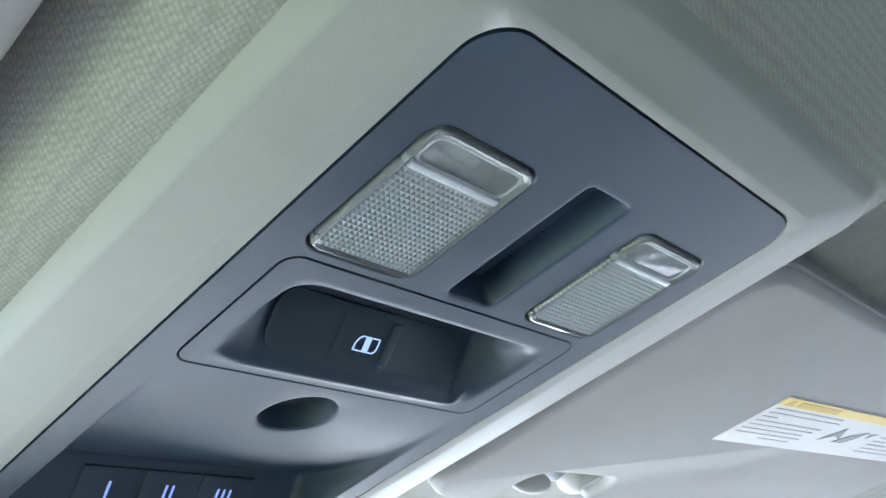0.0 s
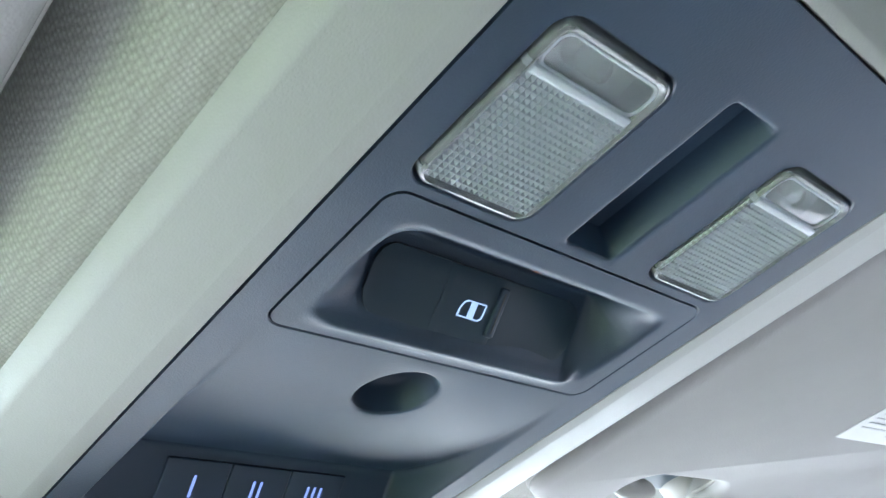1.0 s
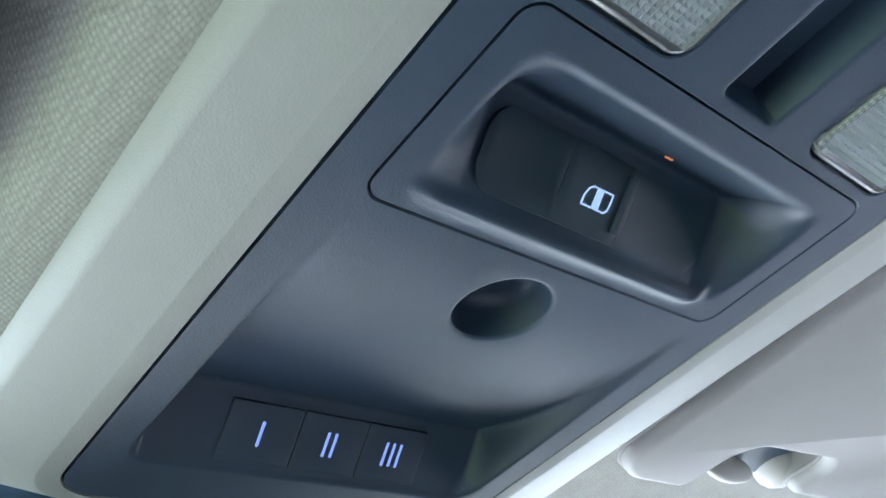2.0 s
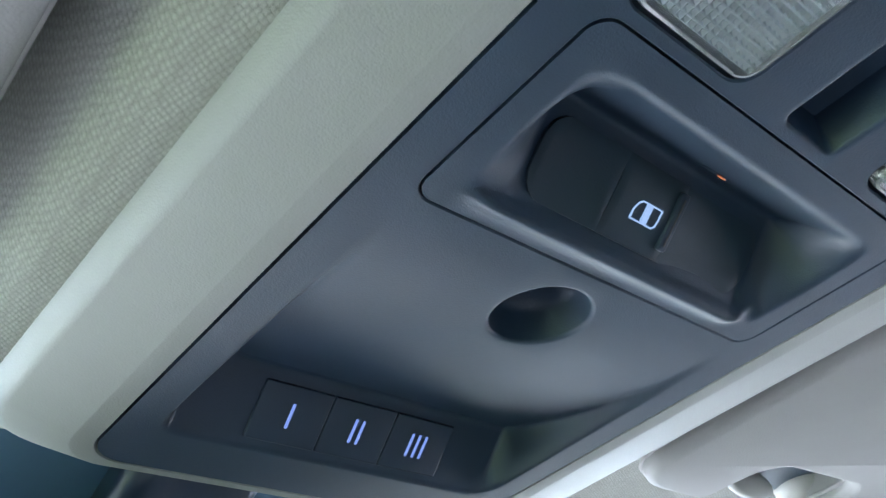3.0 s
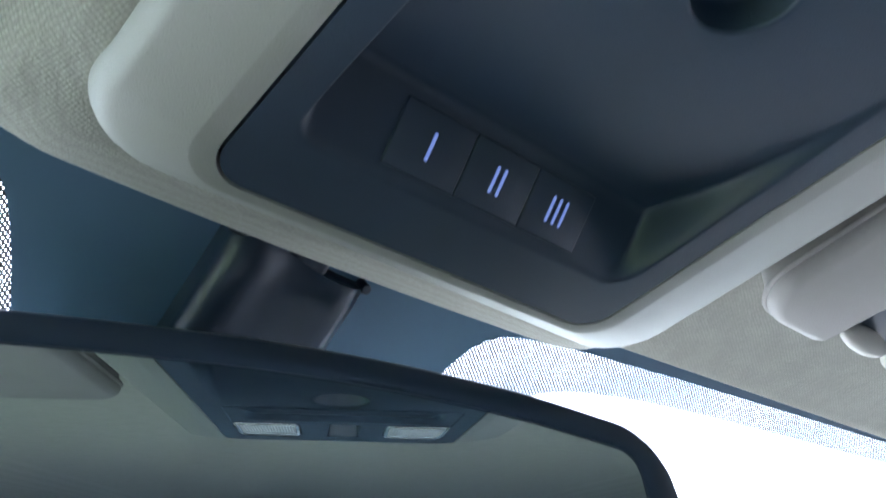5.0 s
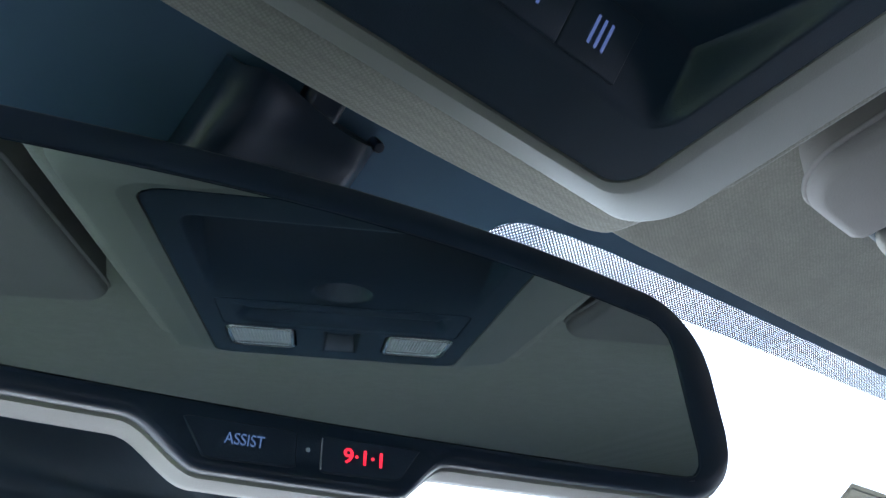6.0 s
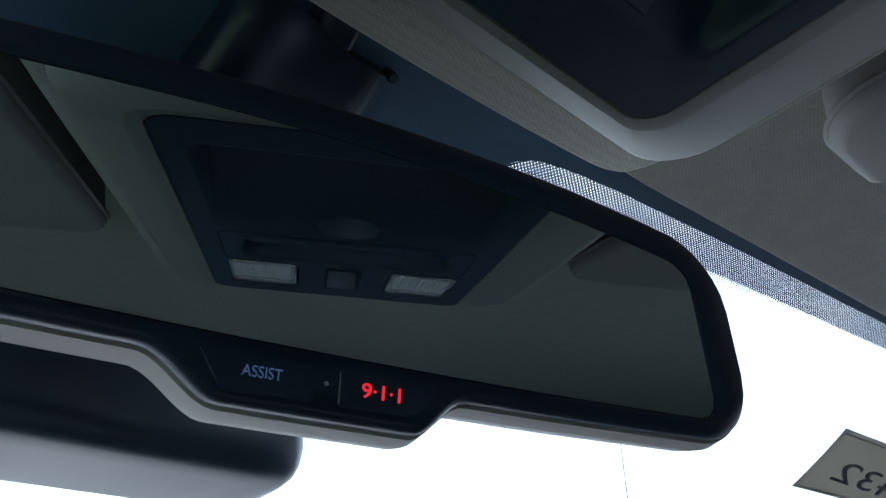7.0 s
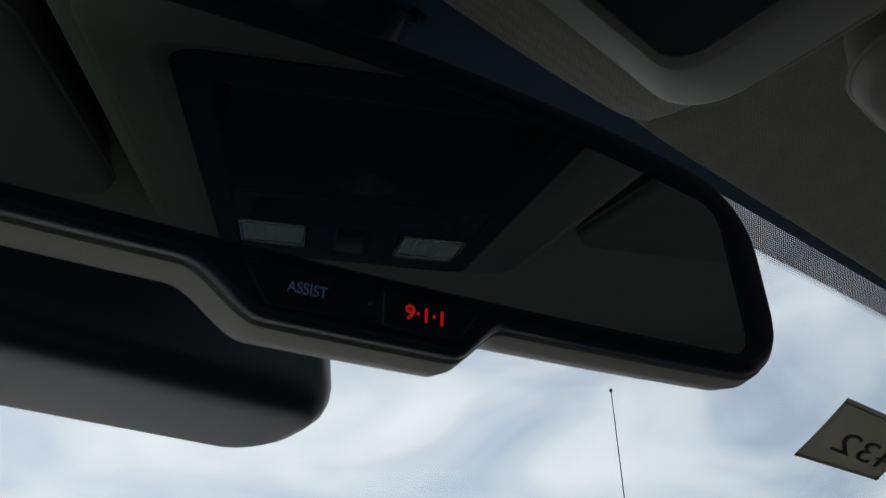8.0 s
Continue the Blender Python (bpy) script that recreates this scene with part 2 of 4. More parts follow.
def plate(box, r, step, height, holes=(), skirt=0.004, extra=()):
    """A moulded plate seen from below: its plan is a rounded rectangle, its relief a function, its openings are cut out and lipped."""
    x0, x1, y0, y1 = box
    e = 0.0004

    def lines(a, b, marks):
        out = [a - 3 * step, a, a + 0.0005]
        n = max(2, round((b - a - 0.001) / step))
        out += [a + 0.0005 + (b - a - 0.001) * k / n for k in range(1, n)]
        out += [b - 0.0005, b, b + 3 * step]
        for mk in marks:
            k = min(range(len(out)), key=lambda q: abs(out[q] - mk))
            if 2 < k < len(out) - 3:
                out[k] = mk
        return out

    mx = [v for h in holes for v in (h.box[0] - h.margin, h.box[1] + h.margin)]
    my = [v for h in holes for v in (h.box[2] - h.margin, h.box[3] + h.margin)]
    xs, ys = lines(x0, x1, mx), lines(y0, y1, my)
    xs = sorted(xs + [v for v in extra if min(abs(v - q) for q in xs) > 0.0002])
    rim = Hole(x0, x1, y0, y1, r, ())
    bm = bmesh.new()
    grid = []
    for x in xs:
        col = []
        for y in ys:
            cx, cy = min(max(x, x0 + r), x1 - r), min(max(y, y0 + r), y1 - r)
            if math.hypot(x - cx, y - cy) > r + 1e-6:
                px, py = rim.onto(x, y)
                near_ = math.hypot(x - px, y - py) < 1.6 * step
                col.append(bm.verts.new((px, py, height(px, py) if near_ else skirt)))
            else:
                col.append(bm.verts.new((x, y, height(x, y))))
        grid.append(col)
    blocks = []
    for h in holes:
        near = lambda vs, v: min(range(len(vs)), key=lambda q: abs(vs[q] - v))
        blocks.append((near(xs, h.box[0] - h.margin), near(xs, h.box[1] + h.margin), near(ys, h.box[2] - h.margin), near(ys, h.box[3] + h.margin)))
    for i in range(len(xs) - 1):
        for j in range(len(ys) - 1):
            if any(a <= i < b and c <= j < d for a, b, c, d in blocks):
                continue
            bm.faces.new((grid[i][j], grid[i][j + 1], grid[i + 1][j + 1], grid[i + 1][j]))
    for h, (a, b, c, d) in zip(holes, blocks):
        loop = [(i, c) for i in range(a, b)] + [(b, j) for j in range(c, d)] + [(i, d) for i in range(b, a, -1)] + [(a, j) for j in range(d, c, -1)]
        ring = [grid[i][j] for i, j in loop]
        for k, (inset, rise) in enumerate([(0.0, 0.0), *h.steps]):
            nxt = []
            for i, j in loop:
                px, py = h.onto(xs[i], ys[j], inset)
                nxt.append(bm.verts.new((px, py, height(px, py) + rise)))
            n = len(ring)
            for q in range(n):
                bm.faces.new((ring[q], nxt[q], nxt[(q + 1) % n], ring[(q + 1) % n])[::-1])
            ring = nxt
        if h.floor:
            bm.faces.new(ring)
    bmesh.ops.remove_doubles(bm, verts=bm.verts, dist=2e-5)
    bmesh.ops.dissolve_degenerate(bm, edges=bm.edges, dist=1e-6)
    bmesh.ops.recalc_face_normals(bm, faces=bm.faces)
    low = min(bm.faces, key=lambda f: f.calc_center_median().z)
    if low.normal.z > 0:
        bmesh.ops.reverse_faces(bm, faces=bm.faces)
    return bm


def writing(name, text, size, m, material, parent, depth=0.00015, wide=1.0, label="", bold=0.0):
    """Raised lettering in the built-in font, centred on the pose m."""
    cu = bpy.data.curves.new(name, "FONT")
    cu.body, cu.size, cu.extrude, cu.offset, cu.align_x, cu.align_y = text, size, depth, bold, "CENTER", "CENTER"
    tmp = new(name, cu)
    me = bpy.data.meshes.new_from_object(tmp.evaluated_get(bpy.context.evaluated_depsgraph_get()))
    bpy.data.objects.remove(tmp)
    me.materials.clear()
    me.materials.append(material)
    me.transform(m @ Matrix.Diagonal((wide, 1, 1, 1)))
    ob = new(name, me)
    ob.parent = parent
    ob.matrix_parent_inverse = parent.matrix_world.inverted()
    return tagged(ob, label)


# ---- cab shell ----
ROOF = 0.050          # level of the headliner round the console
XR, YF, YB = 0.0744, 0.3358, 0.0617   # half width, front and back of the dark console insert
CX = 0.1052            # half width of the console's light trim


def front_edge(x):
    """Where the headliner ends above the windscreen: a lip round the console with rounded corners, and the roof line beside it."""
    a = abs(x)
    lip = 0.3775 - 0.45 * min(a, 0.122) ** 2
    roof = 0.3848 - 0.053 * max(0.0, a - 0.17)
    if x < 0:
        return lip + (roof - lip) * smooth((a - 0.150) / 0.03)
    c = min(max(a - 0.1085, 0.0), 0.0139)
    lip -= 0.014 - math.sqrt(0.014 ** 2 - c * c)
    return lip + (roof - lip) * smooth((a - 0.1215) / 0.009)


def headliner(x, y):
    """The cloth hangs lower round the console, and rolls up to the roof on all sides: tightly on the right, in a wide roll on the left."""
    a = abs(x)
    right, left = smooth((x - 0.03) / 0.06), smooth((-x - 0.03) / 0.06)
    beside = smooth((0.352 - y) / 0.036)
    dx = max(a - (0.119 + (0.004 - 0.0020 * right - 0.0100 * left) * beside - 0.0015 * right * (1 - beside)), 0.0)
    dy = max(y - 0.346, 0.0) * 0.23 * (1 - 0.8 * smooth((dx - 0.002) / 0.004) * right) + max(0.046 - y, 0.0) * 0.30
    d = math.hypot(dx * (1 + 1.1 * right), dy)
    low = 0.0165 - 0.0055 * beside + 0.004 * (1 - 0.6 * right) * smooth((a - 0.100) / 0.020)
    inside = smooth((0.093 - abs(x)) / 0.006) * smooth((0.338 - y) / 0.006) * smooth((y - 0.050) / 0.006)
    gap = 0.016 * left * smooth((a - 0.126) / 0.012) * smooth((0.35 - y) / 0.02) * smooth((0.185 - a) / 0.02) * smooth((y - 0.07) / 0.05)
    return ROOF + gap - (ROOF + gap - low) * smooth(1 - d / 0.021) * (1 - inside)


def build_ceiling():
    xs = [-0.76, -0.6, -0.45, -0.34, -0.27, -0.22]
    k = -0.19
    while k < 0.1901:
        xs.append(k)
        k += 0.0012 if 0.098 < k < 0.136 else 0.0038
    xs += [0.22, 0.27, 0.34, 0.45, 0.6, 0.76]
    vs = [0.0, 0.35, 0.6, 0.72]
    k = 0.0
    while k <= 1.0:
        vs.append(0.76 + 0.24 * k)
        k += 1 / 104
    bm = bmesh.new()
    grid = []
    for x in xs:
        yf = front_edge(x)
        col = []
        for v in vs:
            y = -1.75 + (yf + 1.75) * v
            z = headliner(x, y) + 0.03 * smooth((abs(x) - 0.5) / 0.3) * -1.0
            col.append(bm.verts.new((x, y, z)))
        z = headliner(x, yf)
        for oy, oz in ((0.0016, 0.0008), (0.0028, 0.0024), (0.0032, 0.005), (0.0026, 0.010), (0.001, 0.05)):
            col.append(bm.verts.new((x, yf + oy, z + oz)))
        grid.append(col)
    for a, b in zip(grid, grid[1:]):
        for j in range(len(a) - 1):
            bm.faces.new((a[j], a[j + 1], b[j + 1], b[j]))
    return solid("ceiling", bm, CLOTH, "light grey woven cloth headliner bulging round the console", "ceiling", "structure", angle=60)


build_ceiling()
solid("roof", slab(-0.82, 0.82, -1.80, 0.372, 0.11, 0.13), BODY, "painted steel roof of the truck cab", "roof", "structure")
solid("floor", slab(-0.85, 0.85, -1.80, 1.10, -1.22, -1.18), CARPET, "grey floor of the truck cab", "floor", "structure")
for nm, x0, x1 in (("wall_left", -0.86, -0.82), ("wall_right", 0.82, 0.86)):
    w = thing(nm, "grey door panels and pillars of the cab", "wall", ((x0 + x1) / 2, -0.3, -1.2), kind="structure")
    part("door_panel", slab(x0, x1, -1.80, 1.10, -1.20, -0.36), GREY, w)
    part("pillar", slab(x0, x1, -0.82, -0.30, -0.36, -0.07), UPPER, w)
    part("pillar", slab(x0, x1, -1.80, -1.62, -0.36, -0.07), UPPER, w)
    part("roof_rail", slab(x0, x1, -1.80, 0.36, -0.07, 0.13), UPPER, w)
    part("dark_rear_window", slab(x0 + 0.01, x1 - 0.01, -1.62, -0.82, -0.36, -0.07), SMOOTHBLACK, w)
    q = bmesh.new()
    ends = []
    for y, z in ((0.36, 0.13), (0.36, -0.07), (0.86, -0.36), (1.12, -0.36)):
        ends.append((q.verts.new((x0, y, z)), q.verts.new((x1, y, z))))
    for k in range(4):
        q.faces.new((ends[k][0], ends[k][1], ends[(k + 1) % 4][1], ends[(k + 1) % 4][0]))
    q.faces.new([e_[0] for e_ in ends])
    q.faces.new([e_[1] for e_ in ends][::-1])
    bmesh.ops.recalc_face_normals(q, faces=q.faces)
    part("windscreen_pillar", q, UPPER, w)
# unseen side panes; the driver's one colours the incoming light green
for nm, x, glass, label in (("window_2", -0.835, TINTED, "unseen driver side window pane, tinted green to colour the light"), ("window_3", 0.835, TINTED_GREY, "grey-tinted passenger side window pane")):
    q = bmesh.new()
    ends = [(q.verts.new((x - 0.002, y, z)), q.verts.new((x + 0.002, y, z))) for y, z in ((-0.305, -0.365), (0.87, -0.365), (0.365, -0.065), (-0.305, -0.065))]
    for k in range(4):
        q.faces.new((ends[k][0], ends[k][1], ends[(k + 1) % 4][1], ends[(k + 1) % 4][0]))
    q.faces.new([e_[0] for e_ in ends])
    q.faces.new([e_[1] for e_ in ends][::-1])
    bmesh.ops.recalc_face_normals(q, faces=q.faces)
    solid(nm, q, glass, label, "side window", "structure")
w = thing("wall_rear", "grey rear wall of the cab with a window", "wall", (0, -1.78, -1.2), kind="structure")
part("lower_panel", slab(-0.82, 0.82, -1.80, -1.76, -1.20, -0.45), GREY, w)
part("upper_panel", slab(-0.82, 0.82, -1.80, -1.76, -0.08, 0.11), UPPER, w)
part("rear_window", slab(-0.82, 0.82, -1.782, -1.778, -0.45, -0.08), PRIVACY, w, "dark tinted rear window pane")
w = thing("wall_front", "grey dashboard wall below the windscreen", "wall", (0, 1.06, -1.2), kind="structure")
part("dash_wall", slab(-0.82, 0.82, 0.80, 1.12, -1.20, -0.50), GREY, w)
part("hood", slab(-0.98, 0.98, 0.86, 2.30, -0.62, -0.49), PAINT, w, "white painted engine hood")
solid("ground", slab(-400, 400, -400, 400, -1.95, -1.75), GROUND, "pale sunlit concrete ground outside", "ground", "structure")

# ---- windscreen: one raked, slightly curved pane with a black printed band ----
RAKE = 0.62


def screen(x, y, off=0.0):
    return Vector((x, y, 0.0500 - RAKE * (y - 0.390) + off))


def sheet(xs, ys, off, edge=None):
    bm = bmesh.new()
    g = [[bm.verts.new(screen(x, y if edge is None else edge(x, y), off)) for y in ys] for x in xs]
    for a, b in zip(g, g[1:]):
        for j in range(len(a) - 1):
            bm.faces.new((a[j], a[j + 1], b[j + 1], b[j]))
    return bm


XS = [-0.80 + 1.6 * k / 40 for k in range(41)]
pane = solid("window_1", sheet(XS, [0.355 + 0.80 * k / 16 for k in range(17)], 0.006), GLASS, "raked clear windscreen pane", "windscreen", "structure")
pane.visible_shadow = False


def band(x):
    return 0.3957 - 0.0446 * max(0.0, abs(x - 0.001) - 0.12)


def frit_edge(x):
    """Lower edge of the black print: a thin band at the top, and a deep patch behind the mirror."""
    a = abs(x - 0.001)
    d = (0.0915 if x > 0 else 0.1025) - a
    return band(x) + min(0.075, 1.3 * (d + math.hypot(d, 0.012)))


def dots_edge(x):
    """Lower edge of the dots, which fill the corner beside the patch."""
    d = (0.1175 if x > 0 else 0.1285) - abs(x - 0.001)
    return max(frit_edge(x), band(x) + min(0.075, 1.3 * (d + math.hypot(d, 0.024)))) + 0.0148


# black print; the glass's bluish reflection is mixed into its base colour
FRIT, fr_t, fr_b = principled("black_print_with_glass_sheen", (0.070, 0.140, 0.225), 0.55)
DOTS = bpy.data.materials.new("printed_dots")
DOTS.use_nodes = True
dt = DOTS.node_tree
db = dt.nodes["Principled BSDF"]
db.inputs["Base Color"].default_value = (0.020, 0.028, 0.036, 1)
db.inputs["Roughness"].default_value = 0.5
dots_out = dt.nodes["Material Output"]
d_tr, d_mix = dt.nodes.new("ShaderNodeBsdfTransparent"), dt.nodes.new("ShaderNodeMixShader")
d_uv = dt.nodes.new("ShaderNodeUVMap")
d_sep = dt.nodes.new("ShaderNodeSeparateXYZ")
dt.links.new(d_uv.outputs[0], d_sep.inputs[0])
d_uv.uv_map = "UVMap"
d_fade, d_fs = dt.nodes.new("ShaderNodeUVMap"), dt.nodes.new("ShaderNodeSeparateXYZ")
d_fade.uv_map = "Fade"
dt.links.new(d_fade.outputs[0], d_fs.inputs[0])


def dmath(kind, a, b_=None):
    n = dt.nodes.new("ShaderNodeMath")
    n.operation = kind
    for k, s in enumerate((a, b_)):
        if s is None:
            continue
        if isinstance(s, (int, float)):
            n.inputs[k].default_value = s
        else:
            dt.links.new(s, n.inputs[k])
    return n.outputs[0]


# two interleaved lattices of round gaps in the black, then shrinking black dots along the clear glass
def lattice(off):
    cx = dmath("SUBTRACT", dmath("FRACT", dmath("ADD", d_sep.outputs["X"], off)), 0.5)
    cy = dmath("SUBTRACT", dmath("FRACT", dmath("ADD", row, off)), 0.5)
    cx, cy = dmath("MULTIPLY", cx, 2.0), dmath("MULTIPLY", cy, 1.35)
    return dmath("SQRT", dmath("ADD", dmath("MULTIPLY", cx, cx), dmath("MULTIPLY", cy, cy)))


row = dmath("MULTIPLY", d_sep.outputs["Y"], 9.6)
dist = dmath("MINIMUM", lattice(0.0), lattice(0.5))
last = d_fs.outputs["Y"]
edge_rows = dmath("GREATER_THAN", last, 8.6)
net_ = dmath("GREATER_THAN", dist, 0.27)
dots_ = dmath("LESS_THAN", dist, dmath("SUBTRACT", 1.33, dmath("MULTIPLY", last, 0.103)))
cover = dmath("ADD", dmath("MULTIPLY", edge_rows, dots_), dmath("MULTIPLY", dmath("SUBTRACT", 1.0, edge_rows), net_))
dt.links.new(cover, d_mix.inputs[0])
dt.links.new(d_tr.outputs[0], d_mix.inputs[1])
dt.links.new(db.outputs[0], d_mix.inputs[2])
dt.links.new(d_mix.outputs[0], dots_out.inputs["Surface"])

FX = [-0.78 + 1.56 * k / 1200 for k in range(1201)]
solid("trim_windscreen_print", sheet(FX, [k / 30 for k in range(31)], 0.0015, lambda x, v: 0.352 + (frit_edge(x) - 0.352) * v), FRIT, "black ceramic band printed on the windscreen, bluish glass reflection in its colour", "windscreen band", "structure")
bm = bmesh.new()
uvl, fade_l = bm.loops.layers.uv.new("UVMap"), bm.loops.layers.uv.new("Fade")
flat = [[(x, frit_edge(x) + (dots_edge(x) - frit_edge(x)) * v / 6) for v in range(7)] for x in FX]
net_v = [[bm.verts.new(screen(x, y, 0.0015)) for x, y in col] for col in flat]
for i in range(1200):
    for j in range(6):
        corners = ((i, j), (i + 1, j), (i + 1, j + 1), (i, j + 1))
        f = bm.faces.new([net_v[a][b] for a, b in corners])
        for lp, (a, b) in zip(f.loops, corners):
            x, y = flat[a][b]
            lp[uvl].uv = (x / 0.0023, (y - band(x)) / 0.0148)
            lp[fade_l].uv = (0.0, 11 - 11 * (dots_edge(x) - y) / 0.0148)
solid("trim_windscreen_dots", bm, DOTS, "fading dot border of the windscreen band", "windscreen band", "structure")

# ---- overhead console ----
console = thing("overhead_console", "light grey overhead console with a dark moulded insert", "console", (0, 0.19, 0.03))


def trim_ring(hx, y0, y1, r, z):
    front, rear = rr(-hx, hx, y0, y1, r + (0.0070 if hx > 0.09 else 0.0), z, 10), rr(-hx, hx, y0, y1, min(r, 0.0117), z, 10)
    ring = front[:22] + rear[22:]
    if hx > 0.09:
        for p in ring:
            p.x = p.x * (1 + 0.10 * (p.y - 0.19)) if p.x < 0 else p.x * (1 + 0.06 * (p.y - 0.19)) + 0.0100
            p.y += (0.0050 + 0.015 * p.x) * smooth((p.y - 0.30) / 0.03)
            if p.x < 0 and z < 0.0075:
                p.z *= 1 - 0.5 * smooth((0.335 - p.y) / 0.03)
    return ring


part("trim_surround", lofted([
    trim_ring(XR + 0.0007, YB - 0.0007, YF + 0.0007, 0.0118, 0.006),
    trim_ring(XR + 0.0007, YB - 0.0007, YF + 0.0007, 0.0118, 0.0006),
    trim_ring(XR + 0.0010, YB - 0.0010, YF + 0.0010, 0.0121, 0.0),
    trim_ring(XR + 0.0072, YB - 0.0040, YF + 0.0040, 0.0140, 0.0),
    trim_ring(XR + 0.0076, YB - 0.0044, YF + 0.0043, 0.0142, 0.0001),
    trim_ring(CX - 0.0060, 0.0450, 0.3430, 0.0150, 0.0060),
    trim_ring(CX - 0.0040, 0.0432, 0.3444, 0.0155, 0.0072),
    trim_ring(CX - 0.0022, 0.0415, 0.3457, 0.0160, 0.0087),
    trim_ring(CX - 0.0009, 0.0400, 0.3468, 0.0164, 0.0106),
    trim_ring(CX - 0.0002, 0.0390, 0.3477, 0.0166, 0.0131),
    trim_ring(CX, 0.0386, 0.3484, 0.0166, 0.0165),
    trim_ring(CX, 0.0384, 0.3490, 0.0164, 0.0210),
    trim_ring(CX + 0.0002, 0.0382, 0.3492, 0.0160, 0.0300),
], False, False), CREAM, console, "light grey grained plastic surround", 55)

LAMP = (0.0259, 0.0629, 0.0896, 0.1387)
SW = (-0.0628, 0.0628, 0.1434, 0.1977)


def ramp_(t, e=0.22):
    """A straight slope with rounded ends."""
    t = min(1.0, max(0.0, t))
    if t < e:
        return t * t / (2 * e * (1 - e))
    if t > 1 - e:
        return 1 - (1 - t) ** 2 / (2 * e * (1 - e))
    return (t - e / 2) / (1 - e)


def relief(x, y):
    """The insert's face: a scoop with buttons on its front wall."""
    wall, r = (0.0050, 0.0120) if x > 0 else (0.0042, 0.0075)
    turn = min(r, max(0.0, y - 0.3135 + r))
    reach = 0.0642 - r + math.sqrt(r * r - turn * turn)
    side = ramp_((reach - abs(x)) / wall, 0.40)
    if y < 0.292:
        d = 0.0172 * lift((y - 0.200) / 0.092, 2.1)
    else:
        d = 0.0172 * (1 - lift((y - 0.2925) / 0.0205, 1.0))
    return side * d


holes = [
    Hole(LAMP[0] - 0.0013, LAMP[1] + 0.0013, LAMP[2] - 0.0013, LAMP[3] + 0.0013, 0.0062, [(0.0004, 0.0004), (0.0005, 0.008)], margin=0.0011),
    Hole(-LAMP[1] - 0.0013, -LAMP[0] + 0.0013, LAMP[2] - 0.0013, LAMP[3] + 0.0013, 0.0062, [(0.0004, 0.0004), (0.0005, 0.008)], margin=0.0011),
    Hole(-0.0103, 0.0113, 0.0840, 0.1400, 0.0031, [(0.0006, 0.0002), (0.0010, 0.0008), (0.0026, 0.0105)], True, 0.0012),
    Hole(SW[0] - 0.0009, SW[1] + 0.0009, SW[2] - 0.0009, SW[3] + 0.0009, 0.0059, [(0.0004, 0.0004), (0.0005, 0.008)], margin=0.0010),
    Hole(-0.0172, 0.0130, 0.2034, 0.2336, 0.01509, [(0.0006, 0.0001), (0.0012, 0.0005), (0.0015, 0.0012), (0.0022, 0.0090), (0.0045, 0.0118), (0.0085, 0.0128)], True),
]
insert = part("console_insert", plate((-XR, XR, YB, YF), 0.0112, 0.0017, relief, holes, extra=(0.0592, 0.0600, 0.0609, 0.0617, 0.0625, 0.0633, 0.0642, -0.0600, -0.0607, -0.0614, -0.0622, -0.0628, -0.0635, -0.0642)), DARK, console, "dark slate grained plastic insert")

# three garage-door buttons on the front wall of the scoop
SLOPE = Vector((0, 0.0205, -0.0172)).normalized()
FACE = Vector((0, SLOPE.z, -SLOPE.y))   # out of the wall, towards the seats
WALL0 = Vector((0, 0.2955, 0.0172 * (1 - (0.2955 - 0.2925) / 0.0205)))


def on_wall(x, s, h):
    return Vector((x, 0, 0)) + WALL0 + SLOPE * s + FACE * h


def wall_pose(x, s, h):
    m = Matrix.Identity(4)
    m.col[0].xyz, m.col[1].xyz, m.col[2].xyz = (1, 0, 0), -SLOPE, FACE
    m.translation = on_wall(x, s, h)
    return m


for n_, (xa, xb) in enumerate(((-0.0378, -0.0129), (-0.0126, 0.0121), (0.0124, 0.0372))):
    m = wall_pose(0, 0, 0)
    btn = part("button", block(xa, xb, -0.0196, -0.0004, -0.002, 0.0009, 0.0006, m), DARK, insert, "black opener button with a glowing numeral")
    xm = (xa + xb) / 2 - 0.0003
    for k in range(n_ + 1):
        xo = xm + (k - n_ / 2) * 0.0029
        part("numeral_bar", block(xo - 0.00058, xo + 0.00058, -0.0142, -0.0060, 0.0007, 0.00105, 0.0002, m), GLOWBLUE, btn, "glowing blue-white bar")

# rear window switch in its own plate


def pocket(x, y):
    side = ramp_((x + 0.0560) / 0.0150) * ramp_((0.0560 - x) / 0.0125)
    if y < 0.1685:
        d = ramp_((y - 0.1498) / 0.0187)
    else:
        d = 1 - 0.84 * (y - 0.1685) / 0.0185 if y < 0.187 else 0.16 * (1 - smooth((y - 0.187) / 0.0035))
    # the front lip swells into a bead that turns back round the rocker's end
    ex, ey, er = 0.0425, 0.1855, 0.0055
    if x > ex and y > ey:
        off = math.hypot(x - ex, y - ey) - er
    elif x > ex:
        off = x - ex - er
    else:
        off = y - ey - er
    fade = smooth((x + 0.0560) / 0.012) if x <= ex else smooth((y - 0.1780) / 0.014)
    return 0.0182 * side * d - 0.0021 * fade * math.exp(-(off / 0.0027) ** 2)


switch_plate = part("switch_plate", plate(SW, 0.0050, 0.0008, pocket), DARK, console, "dark moulded plate with a sunken rocker switch", 65)
RS = Vector((0, 0.0165, -0.0125)).normalized()
RN = Vector((0, RS.z, -RS.y))
R0 = Vector((0, 0.1700, 0.0135))


